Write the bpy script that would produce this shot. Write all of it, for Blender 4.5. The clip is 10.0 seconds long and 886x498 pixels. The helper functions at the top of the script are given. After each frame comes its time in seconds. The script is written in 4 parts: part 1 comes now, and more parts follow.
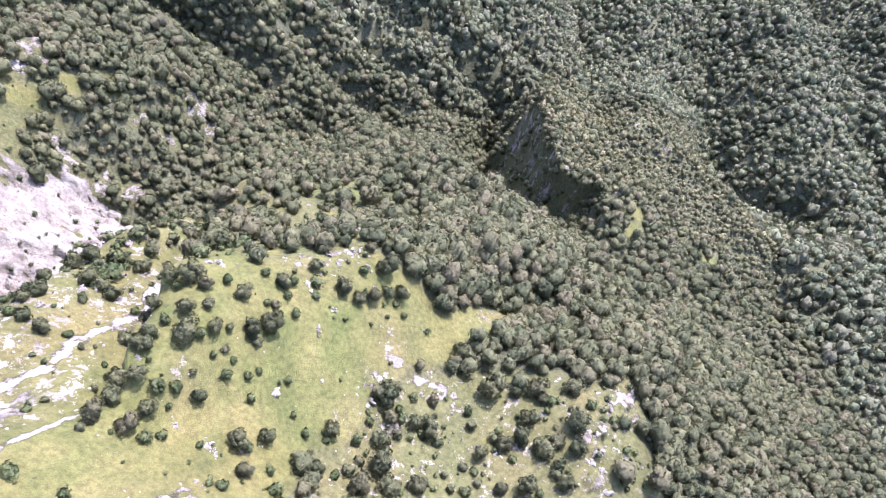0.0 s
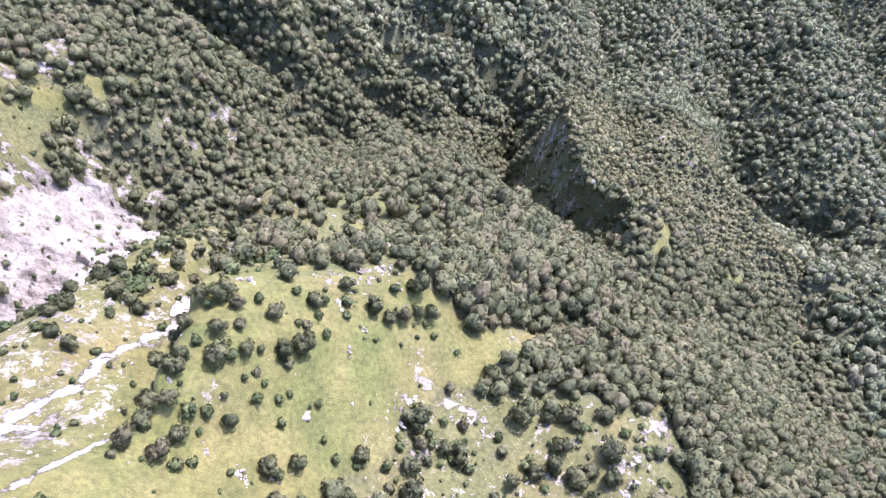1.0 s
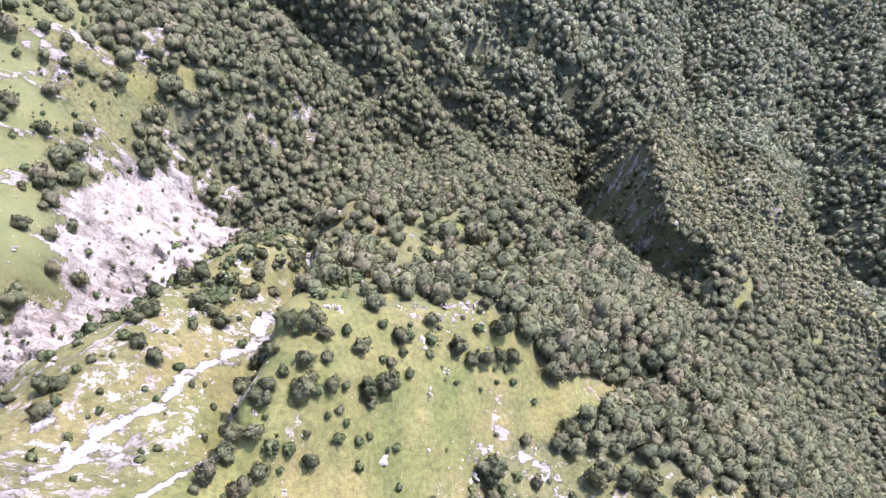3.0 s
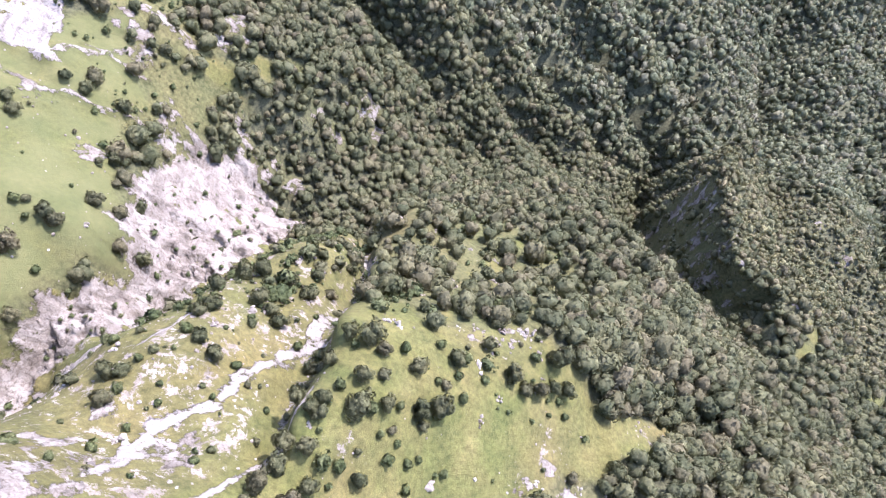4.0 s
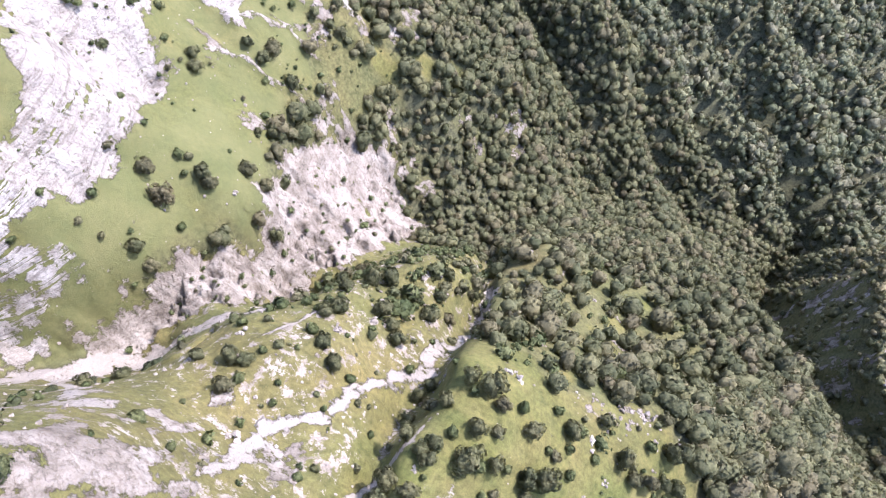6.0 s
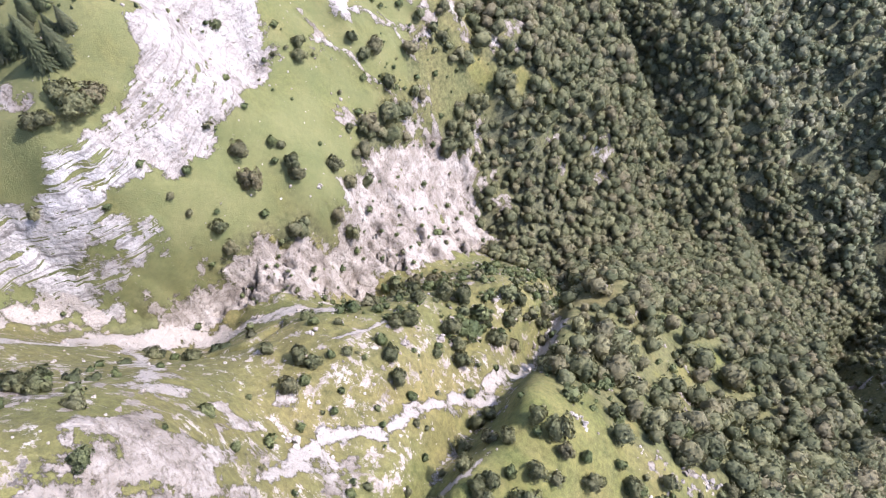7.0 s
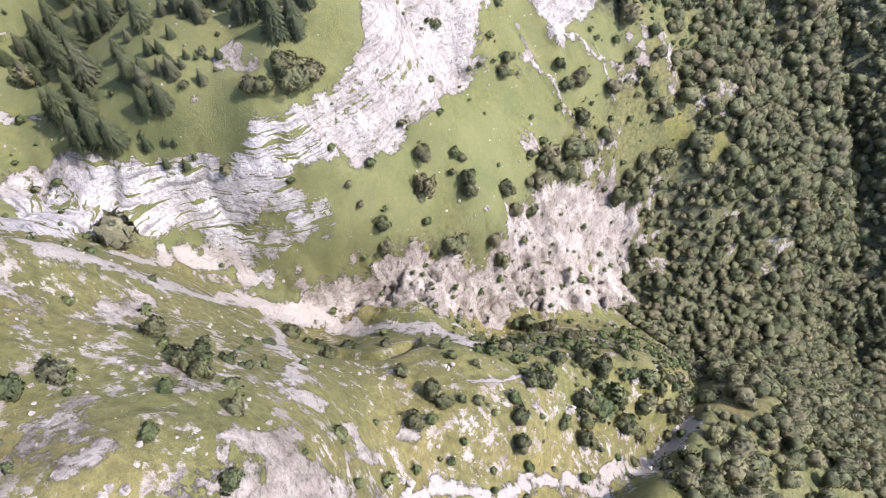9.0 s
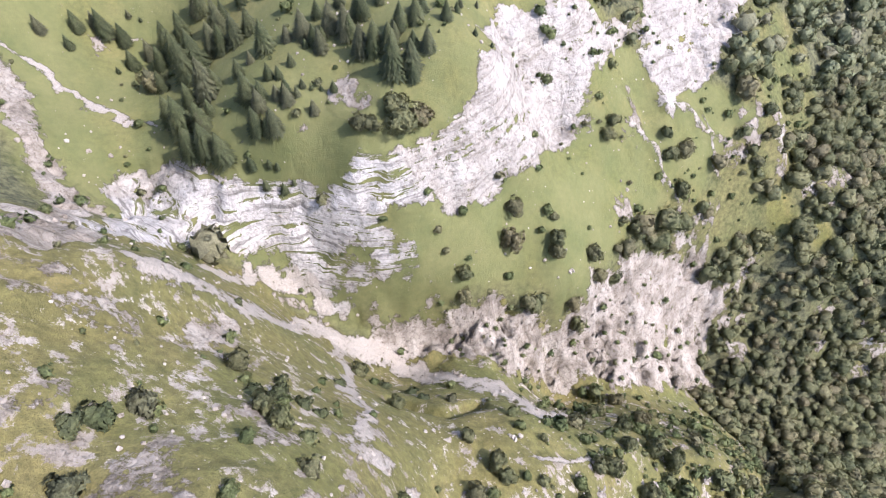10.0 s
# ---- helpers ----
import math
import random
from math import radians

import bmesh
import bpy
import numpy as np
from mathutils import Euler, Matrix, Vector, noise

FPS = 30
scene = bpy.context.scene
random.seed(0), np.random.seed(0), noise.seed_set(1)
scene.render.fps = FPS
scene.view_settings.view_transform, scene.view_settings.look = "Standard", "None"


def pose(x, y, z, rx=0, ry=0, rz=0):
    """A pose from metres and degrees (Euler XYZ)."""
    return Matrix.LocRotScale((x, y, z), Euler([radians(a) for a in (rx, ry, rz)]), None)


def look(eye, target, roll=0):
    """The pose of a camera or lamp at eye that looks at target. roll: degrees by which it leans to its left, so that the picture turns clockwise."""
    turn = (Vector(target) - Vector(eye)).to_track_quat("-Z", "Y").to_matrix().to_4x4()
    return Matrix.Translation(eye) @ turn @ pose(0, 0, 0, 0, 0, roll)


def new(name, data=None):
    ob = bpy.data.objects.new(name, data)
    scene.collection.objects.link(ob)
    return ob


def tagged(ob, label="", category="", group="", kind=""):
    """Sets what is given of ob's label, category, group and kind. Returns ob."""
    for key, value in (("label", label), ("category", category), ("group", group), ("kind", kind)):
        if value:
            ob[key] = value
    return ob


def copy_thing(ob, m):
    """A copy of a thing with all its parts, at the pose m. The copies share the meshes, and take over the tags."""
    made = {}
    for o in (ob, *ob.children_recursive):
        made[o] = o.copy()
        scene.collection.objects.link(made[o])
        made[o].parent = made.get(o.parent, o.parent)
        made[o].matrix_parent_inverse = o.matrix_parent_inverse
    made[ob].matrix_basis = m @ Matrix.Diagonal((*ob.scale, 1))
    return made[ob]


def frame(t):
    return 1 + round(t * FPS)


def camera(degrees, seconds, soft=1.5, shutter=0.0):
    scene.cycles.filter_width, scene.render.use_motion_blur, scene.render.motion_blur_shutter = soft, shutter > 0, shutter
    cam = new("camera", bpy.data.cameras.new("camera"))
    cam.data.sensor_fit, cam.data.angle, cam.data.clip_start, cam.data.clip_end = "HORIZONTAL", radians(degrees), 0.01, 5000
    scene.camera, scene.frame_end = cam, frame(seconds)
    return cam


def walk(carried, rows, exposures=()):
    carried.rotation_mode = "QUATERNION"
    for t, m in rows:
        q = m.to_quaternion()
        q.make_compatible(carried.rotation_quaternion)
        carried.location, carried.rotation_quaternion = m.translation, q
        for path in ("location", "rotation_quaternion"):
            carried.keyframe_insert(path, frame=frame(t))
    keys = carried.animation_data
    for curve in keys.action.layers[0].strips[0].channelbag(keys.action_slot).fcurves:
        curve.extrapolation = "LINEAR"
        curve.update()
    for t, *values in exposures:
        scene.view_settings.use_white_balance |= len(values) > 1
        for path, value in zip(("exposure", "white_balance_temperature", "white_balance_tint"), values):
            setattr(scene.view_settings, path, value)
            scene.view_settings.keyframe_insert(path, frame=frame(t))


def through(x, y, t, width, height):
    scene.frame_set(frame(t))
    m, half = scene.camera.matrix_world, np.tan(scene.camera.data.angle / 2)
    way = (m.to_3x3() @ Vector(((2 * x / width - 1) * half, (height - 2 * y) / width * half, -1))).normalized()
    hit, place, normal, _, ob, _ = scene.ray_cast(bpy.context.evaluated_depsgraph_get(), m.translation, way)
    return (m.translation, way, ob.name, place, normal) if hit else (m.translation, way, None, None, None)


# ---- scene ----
cam = camera(70.96, 10.0, soft=1.15)
# seconds, place, heading, pitch, lean
ROWS = [
    (0.0, -0.0, -0.0, 150.0, -0.0, -59.42, 0.53),
    (0.5, -3.86, 3.63, 149.41, 0.93, -59.4, 0.33),
    (1.0, -7.71, 7.13, 148.87, 1.36, -59.33, 0.3),
    (1.5, -11.68, 10.39, 148.43, 2.24, -59.31, 0.21),
    (2.0, -15.82, 13.71, 148.14, 4.04, -59.29, 0.16),
    (2.5, -19.86, 16.74, 147.89, 5.77, -59.31, 0.04),
    (4.0, -32.93, 24.98, 147.11, 15.35, -59.43, -0.3),
    (4.5, -37.3, 27.26, 146.7, 19.12, -59.49, -0.32),
    (5.0, -42.09, 29.32, 146.1, 23.19, -59.52, -0.41),
    (5.5, -46.49, 30.88, 145.68, 26.93, -59.56, -0.39),
    (7.0, -60.16, 33.89, 144.83, 41.26, -59.69, -0.09),
    (7.5, -64.77, 33.95, 144.27, 46.09, -59.67, -0.06),
    (8.0, -69.66, 33.76, 143.85, 51.31, -59.67, -0.03),
    (8.5, -74.18, 33.35, 143.65, 55.92, -59.74, 0.04),
    (9.0, -78.74, 32.54, 143.52, 61.25, -59.79, 0.23),
    (9.5, -83.24, 31.33, 143.6, 66.28, -59.93, 0.31),
    (9.8, -86.1, 30.38, 143.87, 69.47, -58.28, 0.4),
    (10.0, -88.01, 29.75, 144.05, 71.6, -57.18, 0.46),
]
walk(cam, [(t, pose(x, y, z, 90 + pitch, 0, yaw) @ pose(0, 0, 0, 0, 0, -lean)) for t, x, y, z, yaw, pitch, lean in ROWS],
     exposures=[(0.0, 2.43, 5480, 35), (5.0, 2.23, 5660, 31), (10.0, 1.97, 5930, 24)])

# ---- daylight ----
SUN_AZ, SUN_EL = 38.0, 51.5   # degrees from +y towards +x, and above the horizon
world = bpy.data.worlds.new("sky")
scene.world = world
world.use_nodes = True
wn = world.node_tree.nodes
sky = wn.new("ShaderNodeTexSky")
sky.sky_type, sky.sun_disc = "NISHITA", False
sky.sun_elevation, sky.sun_rotation = radians(SUN_EL), radians(SUN_AZ)
sky.altitude, sky.dust_density, sky.air_density = 1200, 4.0, 1.0
world.node_tree.links.new(sky.outputs[0], wn["Background"].inputs[0])
wn["Background"].inputs[1].default_value = 0.15
sun_data = bpy.data.lights.new("sun", "SUN")
sun_data.energy, sun_data.angle, sun_data.color = 2.3, radians(0.53), (1.0, 0.96, 0.90)
sun = new("sun", sun_data)
_d = Vector((math.sin(radians(SUN_AZ)) * math.cos(radians(SUN_EL)), math.cos(radians(SUN_AZ)) * math.cos(radians(SUN_EL)), math.sin(radians(SUN_EL))))
sun.matrix_world = look(_d * 800, (0, 0, 0))

# ---- materials ----
def material(name):
    m = bpy.data.materials.new(name)
    m.use_nodes = True
    t = m.node_tree
    return m, t, t.nodes["Principled BSDF"]


def node(t, kind, **values):
    n = t.nodes.new(kind)
    for key, value in values.items():
        n.inputs[key].default_value = value
    return n


def noise_of(t, scale, detail=4.0, rough=0.55, distort=0.0):
    n = node(t, "ShaderNodeTexNoise", Scale=scale, Detail=detail, Roughness=rough, Distortion=distort)
    g = t.nodes.new("ShaderNodeNewGeometry")
    t.links.new(g.outputs["Position"], n.inputs["Vector"])
    return n.outputs["Fac"]


def ramp(t, fac, *stops):
    r = t.nodes.new("ShaderNodeValToRGB")
    e = r.color_ramp.elements
    for i, (pos, c) in enumerate(stops):
        s = e[i] if i < 2 else e.new(pos)
        s.position, s.color = pos, (*c, 1) if len(c) == 3 else c
    t.links.new(fac, r.inputs[0])
    return r.outputs[0]


def mix(t, fac, a, b, blend="MIX"):
    n = t.nodes.new("ShaderNodeMix")
    n.data_type, n.blend_type = "RGBA", blend
    for socket, value in ((n.inputs[0], fac), (n.inputs[6], a), (n.inputs[7], b)):
        if isinstance(value, bpy.types.NodeSocket):
            t.links.new(value, socket)
        else:
            socket.default_value = value if not isinstance(value, tuple) else (*value, 1)[:4]
    return n.outputs[2]


def calc(t, op, a, b=0.0, clamp=False):
    n = t.nodes.new("ShaderNodeMath")
    n.operation, n.use_clamp = op, clamp
    for socket, value in zip(n.inputs, (a, b)):
        if isinstance(value, bpy.types.NodeSocket):
            t.links.new(value, socket)
        else:
            socket.default_value = value
    return n.outputs[0]


def bump(t, height, strength, distance, bsdf):
    b = node(t, "ShaderNodeBump", Strength=strength, Distance=distance)
    t.links.new(height, b.inputs["Height"])
    t.links.new(b.outputs[0], bsdf.inputs["Normal"])


def leaf_material(name, dark, light, warm, through=0.25):
    m, t, p = material(name)
    g = t.nodes.new("ShaderNodeNewGeometry")
    o = t.nodes.new("ShaderNodeObjectInfo")
    big = noise_of(t, 0.13, 2.0)
    middle = tuple((p_ + q_) / 2 for p_, q_ in zip(dark, light))
    leafy = ramp(t, g.outputs["Random Per Island"], (0.0, tuple(0.45 * p_ + 0.55 * q_ for p_, q_ in zip(dark, middle))), (1.0, tuple(0.45 * p_ + 0.55 * q_ for p_, q_ in zip(light, middle))))
    tone = ramp(t, big, (0.35, (0.75, 0.8, 0.72)), (0.65, (1.15, 1.12, 1.05)))
    c = mix(t, 1.0, leafy, tone, "MULTIPLY")
    own = t.nodes.new("ShaderNodeAttribute")
    own.attribute_name = "tone"
    lot = calc(t, "FRACT", calc(t, "ADD", own.outputs["Fac"], o.outputs["Random"]))
    c = mix(t, 1.0, c, ramp(t, calc(t, "FRACT", calc(t, "MULTIPLY", lot, 7.3)), (0.0, (0.72, 0.76, 0.74)), (1.0, (1.2, 1.18, 1.12))), "MULTIPLY")
    c = mix(t, ramp(t, lot, (0.6, (0, 0, 0)), (1.0, (0.75, 0.75, 0.75))), c, warm)
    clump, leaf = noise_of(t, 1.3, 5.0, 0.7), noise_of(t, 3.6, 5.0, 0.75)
    # shade of the gaps between leaf clumps, painted with the bump's own noise
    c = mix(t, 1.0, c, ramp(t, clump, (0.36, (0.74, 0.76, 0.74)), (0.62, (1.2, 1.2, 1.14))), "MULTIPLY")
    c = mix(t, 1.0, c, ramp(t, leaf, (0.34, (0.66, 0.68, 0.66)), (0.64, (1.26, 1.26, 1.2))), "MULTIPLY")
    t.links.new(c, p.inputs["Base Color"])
    p.inputs["Roughness"].default_value = 0.6
    p.inputs["Specular IOR Level"].default_value = 0.15
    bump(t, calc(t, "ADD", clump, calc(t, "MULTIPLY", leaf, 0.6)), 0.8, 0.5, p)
    tr = t.nodes.new("ShaderNodeBsdfTranslucent")
    t.links.new(c, tr.inputs[0])
    mx = t.nodes.new("ShaderNodeMixShader")
    mx.inputs[0].default_value = through
    out = t.nodes["Material Output"]
    t.links.new(p.outputs[0], mx.inputs[1])
    t.links.new(tr.outputs[0], mx.inputs[2])
    t.links.new(mx.outputs[0], out.inputs[0])
    return m


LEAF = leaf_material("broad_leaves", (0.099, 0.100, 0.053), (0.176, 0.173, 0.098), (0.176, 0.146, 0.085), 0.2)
# far valley leaves, cooler and paler: distance haze put into the colour
HAZED_LEAF = leaf_material("hazed_far_leaves", (0.140, 0.145, 0.088), (0.196, 0.202, 0.126), (0.196, 0.176, 0.116), 0.2)
# paler colour, painted so the pinnacle stands out as haze would make it
SCRUB_LEAF = leaf_material("paled_scrub_leaves", (0.145, 0.138, 0.074), (0.245, 0.228, 0.128), (0.225, 0.190, 0.112), 0.2)
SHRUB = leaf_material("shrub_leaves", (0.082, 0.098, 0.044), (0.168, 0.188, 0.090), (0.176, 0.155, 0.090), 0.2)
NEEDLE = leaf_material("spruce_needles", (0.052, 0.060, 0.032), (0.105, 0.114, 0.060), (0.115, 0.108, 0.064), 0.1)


def bark_material():
    m, t, p = material("grey_bark")
    t.links.new(ramp(t, noise_of(t, 6.0), (0.3, (0.06, 0.05, 0.04)), (0.7, (0.18, 0.16, 0.13))), p.inputs["Base Color"])
    p.inputs["Roughness"].default_value = 0.9
    bump(t, noise_of(t, 14.0), 0.6, 0.03, p)
    return m


BARK = bark_material()


def limestone(t, bedded=None):
    """Pale weathered limestone, massive or (bedded) in thin level beds: colour, height and the beds."""
    a = ramp(t, noise_of(t, 0.10, 6.0, 0.62, 0.3), (0.32, (0.160, 0.136, 0.101)), (0.5, (0.272, 0.240, 0.187)), (0.70, (0.385, 0.352, 0.286)))
    fine = noise_of(t, 0.9, 9.0, 0.72, 0.3)
    g = t.nodes.new("ShaderNodeNewGeometry")
    flat = t.nodes.new("ShaderNodeMapping")
    flat.inputs["Scale"].default_value = (0.05, 0.05, 0.75)
    t.links.new(g.outputs["Position"], flat.inputs[0])
    beds = node(t, "ShaderNodeTexNoise", Scale=1.0, Detail=6.0, Roughness=0.65, Distortion=0.3)
    t.links.new(flat.outputs[0], beds.inputs["Vector"])
    # joints: a warped net of dark cracks
    warp = node(t, "ShaderNodeTexNoise", Scale=0.35, Detail=5.0, Roughness=0.6)
    t.links.new(g.outputs["Position"], warp.inputs["Vector"])
    bent = mix(t, 1.0, g.outputs["Position"], mix(t, 1.0, warp.outputs["Color"], (5.0, 5.0, 5.0), "MULTIPLY"), "ADD")
    net = t.nodes.new("ShaderNodeTexVoronoi")
    net.feature = "DISTANCE_TO_EDGE"
    net.inputs["Scale"].default_value = 0.27
    t.links.new(bent, net.inputs["Vector"])
    cracks = ramp(t, net.outputs["Distance"], (0.0, (0.42, 0.39, 0.36)), (0.05, (1, 1, 1)))
    c = mix(t, 1.0, a, ramp(t, fine, (0.34, (0.52, 0.49, 0.45)), (0.48, (1.05, 1.05, 1.05))), "MULTIPLY")
    c = mix(t, 0.35, c, cracks, "MULTIPLY")
    # weather streaks that run down the faces
    tall = t.nodes.new("ShaderNodeMapping")
    tall.inputs["Scale"].default_value = (0.42, 0.42, 0.06)
    t.links.new(g.outputs["Position"], tall.inputs[0])
    streak = node(t, "ShaderNodeTexNoise", Scale=1.0, Detail=7.0, Roughness=0.68, Distortion=0.4)
    t.links.new(tall.outputs[0], streak.inputs["Vector"])
    c = mix(t, 0.75, c, ramp(t, streak.outputs["Fac"], (0.33, (0.5, 0.46, 0.41)), (0.47, (0.98, 0.97, 0.96)), (0.66, (1.08, 1.08, 1.08))), "MULTIPLY")
    wide = t.nodes.new("ShaderNodeTexVoronoi")
    wide.feature = "DISTANCE_TO_EDGE"
    wide.inputs["Scale"].default_value = 0.085
    t.links.new(bent, wide.inputs["Vector"])
    c = mix(t, 0.4, c, ramp(t, wide.outputs["Distance"], (0.0, (0.38, 0.34, 0.31)), (0.035, (1, 1, 1))), "MULTIPLY")
    if bedded is not None:
        grey = mix(t, 1.0, ramp(t, noise_of(t, 0.14, 6.0, 0.65), (0.3, (0.305, 0.286, 0.243)), (0.7, (0.475, 0.450, 0.392))),
                   ramp(t, beds.outputs["Fac"], (0.38, (0.45, 0.44, 0.43)), (0.47, (0.95, 0.95, 0.95)), (0.64, (1.1, 1.1, 1.1))), "MULTIPLY")
        c = mix(t, bedded, c, mix(t, 1.0, grey, ramp(t, fine, (0.36, (0.6, 0.59, 0.57)), (0.52, (1.05, 1.05, 1.05))), "MULTIPLY"))
    height = calc(t, "ADD", calc(t, "ADD", fine, calc(t, "MULTIPLY", streak.outputs["Fac"], 0.35)), calc(t, "MULTIPLY", calc(t, "MINIMUM", net.outputs["Distance"], 0.12), 2.0))
    return c, height, beds.outputs["Fac"]


def rock_material():
    m, t, p = material("limestone")
    c, fine, _ = limestone(t)
    t.links.new(c, p.inputs["Base Color"])
    p.inputs["Roughness"].default_value = 0.9
    bump(t, fine, 0.9, 0.5, p)
    return m


ROCK = rock_material()


def ground_material():
    m, t, p = material("mountain_ground")
    def mask(name):
        a = t.nodes.new("ShaderNodeAttribute")
        a.attribute_name = name
        return a.outputs["Fac"]
    mid, fine, tiny = noise_of(t, 0.09, 5.0, 0.6), noise_of(t, 0.7, 6.0, 0.65), noise_of(t, 3.5, 4.0, 0.7)
    grass = ramp(t, mid, (0.32, (0.087, 0.089, 0.030)), (0.5, (0.120, 0.114, 0.039)), (0.68, (0.158, 0.137, 0.053)))
    grass = mix(t, 1.0, grass, ramp(t, fine, (0.3, (0.62, 0.64, 0.58)), (0.62, (1.2, 1.18, 1.12))), "MULTIPLY")
    grass = mix(t, 1.0, grass, ramp(t, tiny, (0.3, (0.72, 0.74, 0.7)), (0.65, (1.2, 1.18, 1.15))), "MULTIPLY")
    hue = noise_of(t, 0.028, 5.0, 0.65, 0.4)
    grass = mix(t, 1.0, grass, ramp(t, hue, (0.38, (0.86, 0.98, 0.84)), (0.5, (1.0, 1.02, 0.98)), (0.62, (1.03, 1.0, 0.95))), "MULTIPLY")
    lush = ramp(t, mid, (0.32, (0.094, 0.108, 0.037)), (0.7, (0.132, 0.136, 0.052)))
    grass = mix(t, mask("lush"), grass, lush)
    floor = ramp(t, fine, (0.35, (0.03, 0.032, 0.016)), (0.62, (0.115, 0.115, 0.056)))
    c = mix(t, mask("wood"), grass, floor)
    stone, height, beds = limestone(t, mask("beds"))
    gravel = ramp(t, tiny, (0.3, (0.23, 0.201, 0.156)), (0.7, (0.40, 0.362, 0.292)))
    flecks = noise_of(t, 0.26, 10.0, 0.76, 0.1)
    dry = mask("stony")
    c = mix(t, calc(t, "MULTIPLY", dry, 0.45), c, mix(t, 1.0, (0.116, 0.098, 0.043), ramp(t, fine, (0.3, (0.6, 0.6, 0.6)), (0.65, (1.2, 1.15, 1.1))), "MULTIPLY"))
    fleck = calc(t, "ADD", flecks, calc(t, "MULTIPLY", mask("stony"), 0.26))
    c = mix(t, ramp(t, fleck, (0.705, (0, 0, 0)), (0.735, (1, 1, 1))), c, stone)
    pick = calc(t, "ADD", mask("rock"), calc(t, "MULTIPLY", calc(t, "SUBTRACT", flecks, 0.5), 1.9))
    ledge = ramp(t, beds, (0.53, (0, 0, 0)), (0.60, (1, 1, 1)))
    pick = calc(t, "SUBTRACT", pick, calc(t, "MULTIPLY", calc(t, "MULTIPLY", mask("beds"), ledge), 0.55))
    pick = ramp(t, pick, (0.47, (0, 0, 0)), (0.53, (1, 1, 1)))
    c = mix(t, pick, c, stone)
    dust = ramp(t, calc(t, "ADD", mask("gravel"), calc(t, "MULTIPLY", calc(t, "SUBTRACT", flecks, 0.5), 3.0)), (0.44, (0, 0, 0)), (0.58, (1, 1, 1)))
    c = mix(t, dust, c, gravel)
    t.links.new(c, p.inputs["Base Color"])
    p.inputs["Roughness"].default_value = 0.92
    p.inputs["Specular IOR Level"].default_value = 0.2
    stony = calc(t, "MAXIMUM", pick, dust)
    bump(t, calc(t, "ADD", calc(t, "MULTIPLY", height, stony), calc(t, "MULTIPLY", calc(t, "ADD", tiny, fine), 0.4)), 0.9, 0.9, p)
    return m


GROUND = ground_material()
# ---- the lie of the land: crest lines, gullies and slopes, as (x, y, z) ----
SPUR = [(-76, 77, 7), (-71, 49, 22), (-60, 61, 13), (-65, 85, 1), (-43, 52, -3), (-17, 63, -25), (-30, 99, -18), (-19, 109, -27),
        (1, 58, -34), (24, 75, -43), (14, 61, -38), (48, 50, -37), (-2, 88, -39), (-62, 34, 14), (-74, 28, 30), (-28, 36, -14), (58, 20, -38), (10, 25, -24)]
SPUR_BACK = [(-51, 118, -39), (-40, 128, -50), (-41, 155, -70), (15, 160, -76), (12, 189, -92), (-27, 210, -108), (-10, 229, -135), (28, 128, -66), (40, 112, -66)]
TERRACE = [(-124, 26, 40), (-102, 36, 25), (-100, 40, 23), (-114, 44, 17), (-123, 46, 16), (-103, 56, 16), (-101, 69, 4), (-105, 110, -22), (-100, 127, -43),
           (-77, 147, -45), (-76, 156, -53), (-118, 84, -8), (-126, 62, 4)]
NEAR_CRAG = [(-102, 17, 70), (-106, 14, 78), (-132, 4, 62), (-143, -3, 64), (-154, -3, 59), (-156, 0, 57), (-102, 26, 56), (-150, 9, 39), (-146, 7, 37), (-117, -3, 79), (-103, 4, 84), (-124, -7, 82), (-110, -20, 94), (-60, -20, 66), (-150, -30, 90)]
GULLY = [(-83, 67, -1), (-90, 71, -7), (-90, 137, -55), (-98, 150, -72), (-86, 98, -26)]
CHANNEL = [(-162, 21, -3), (-144, 32, -4), (-159, 43, -26), (-141, 80, -48), (-149, 129, -68), (-154, 175, -86), (-151, 181, -90), (-126, 199, -108), (-191, 9, 17), (-206, -2, 24), (-203, -8, 14)]
CLIFF_RIM = [(-164, 46, -11), (-161, 59, -11), (-162, 80, -20), (-153, 76, -23), (-164, 91, -8), (-163, 120, -49), (-168, 182, -60), (-157, 197, -64)]
HIGH_PASTURE = [(-177, 79, -6), (-180, 57, 15), (-181, 65, 19), (-204, 108, 6), (-205, 157, -6), (-201, 169, -12), (-196, 180, -18), (-199, 193, -22)]
WHITE_WALL = [(-186, 40, 29), (-188, 43, 37), (-197, 36, 33), (-201, 27, 40), (-205, 47, 40), (-198, 76, 44), (-256, -7, 19)]
FAR_LEFT = [(-184, 224, -42), (-187, 235, -48), (-154, 227, -65), (-137, 237, -87), (-136, 247, -92), (-124, 313, -96), (-99, 323, -100), (-141, 359, -117), (-171, 306, -87),
            (-86, 320, -135), (-25, 346, -173), (-13, 360, -183), (18, 440, -181), (-117, 233, -114)]
GORGE = [(-95, 269, -158), (-86, 278, -167), (-63, 280, -161), (-44, 301, -179), (-8, 331, -197), (-65, 236, -140), (20, 300, -206), (14, 268, -190), (48, 380, -232)]
PINNACLE = [(139, 302, -183), (144, 270, -172), (170, 248, -178), (192, 232, -188), (199, 214, -190), (104, 262, -160), (120, 245, -162), (145, 235, -174), (66, 300, -150), (98, 215, -136), (92, 300, -172)]
FACE_FOOT = [(37, 312, -226), (34, 288, -218), (32, 262, -206), (36, 240, -194), (42, 222, -180), (54, 200, -160), (64, 184, -142), (68, 168, -128), (46, 184, -114)]
PINNACLE_BACK = [(205, 300, -264), (242, 258, -282), (159, 347, -252), (80, 352, -206), (110, 340, -230)]
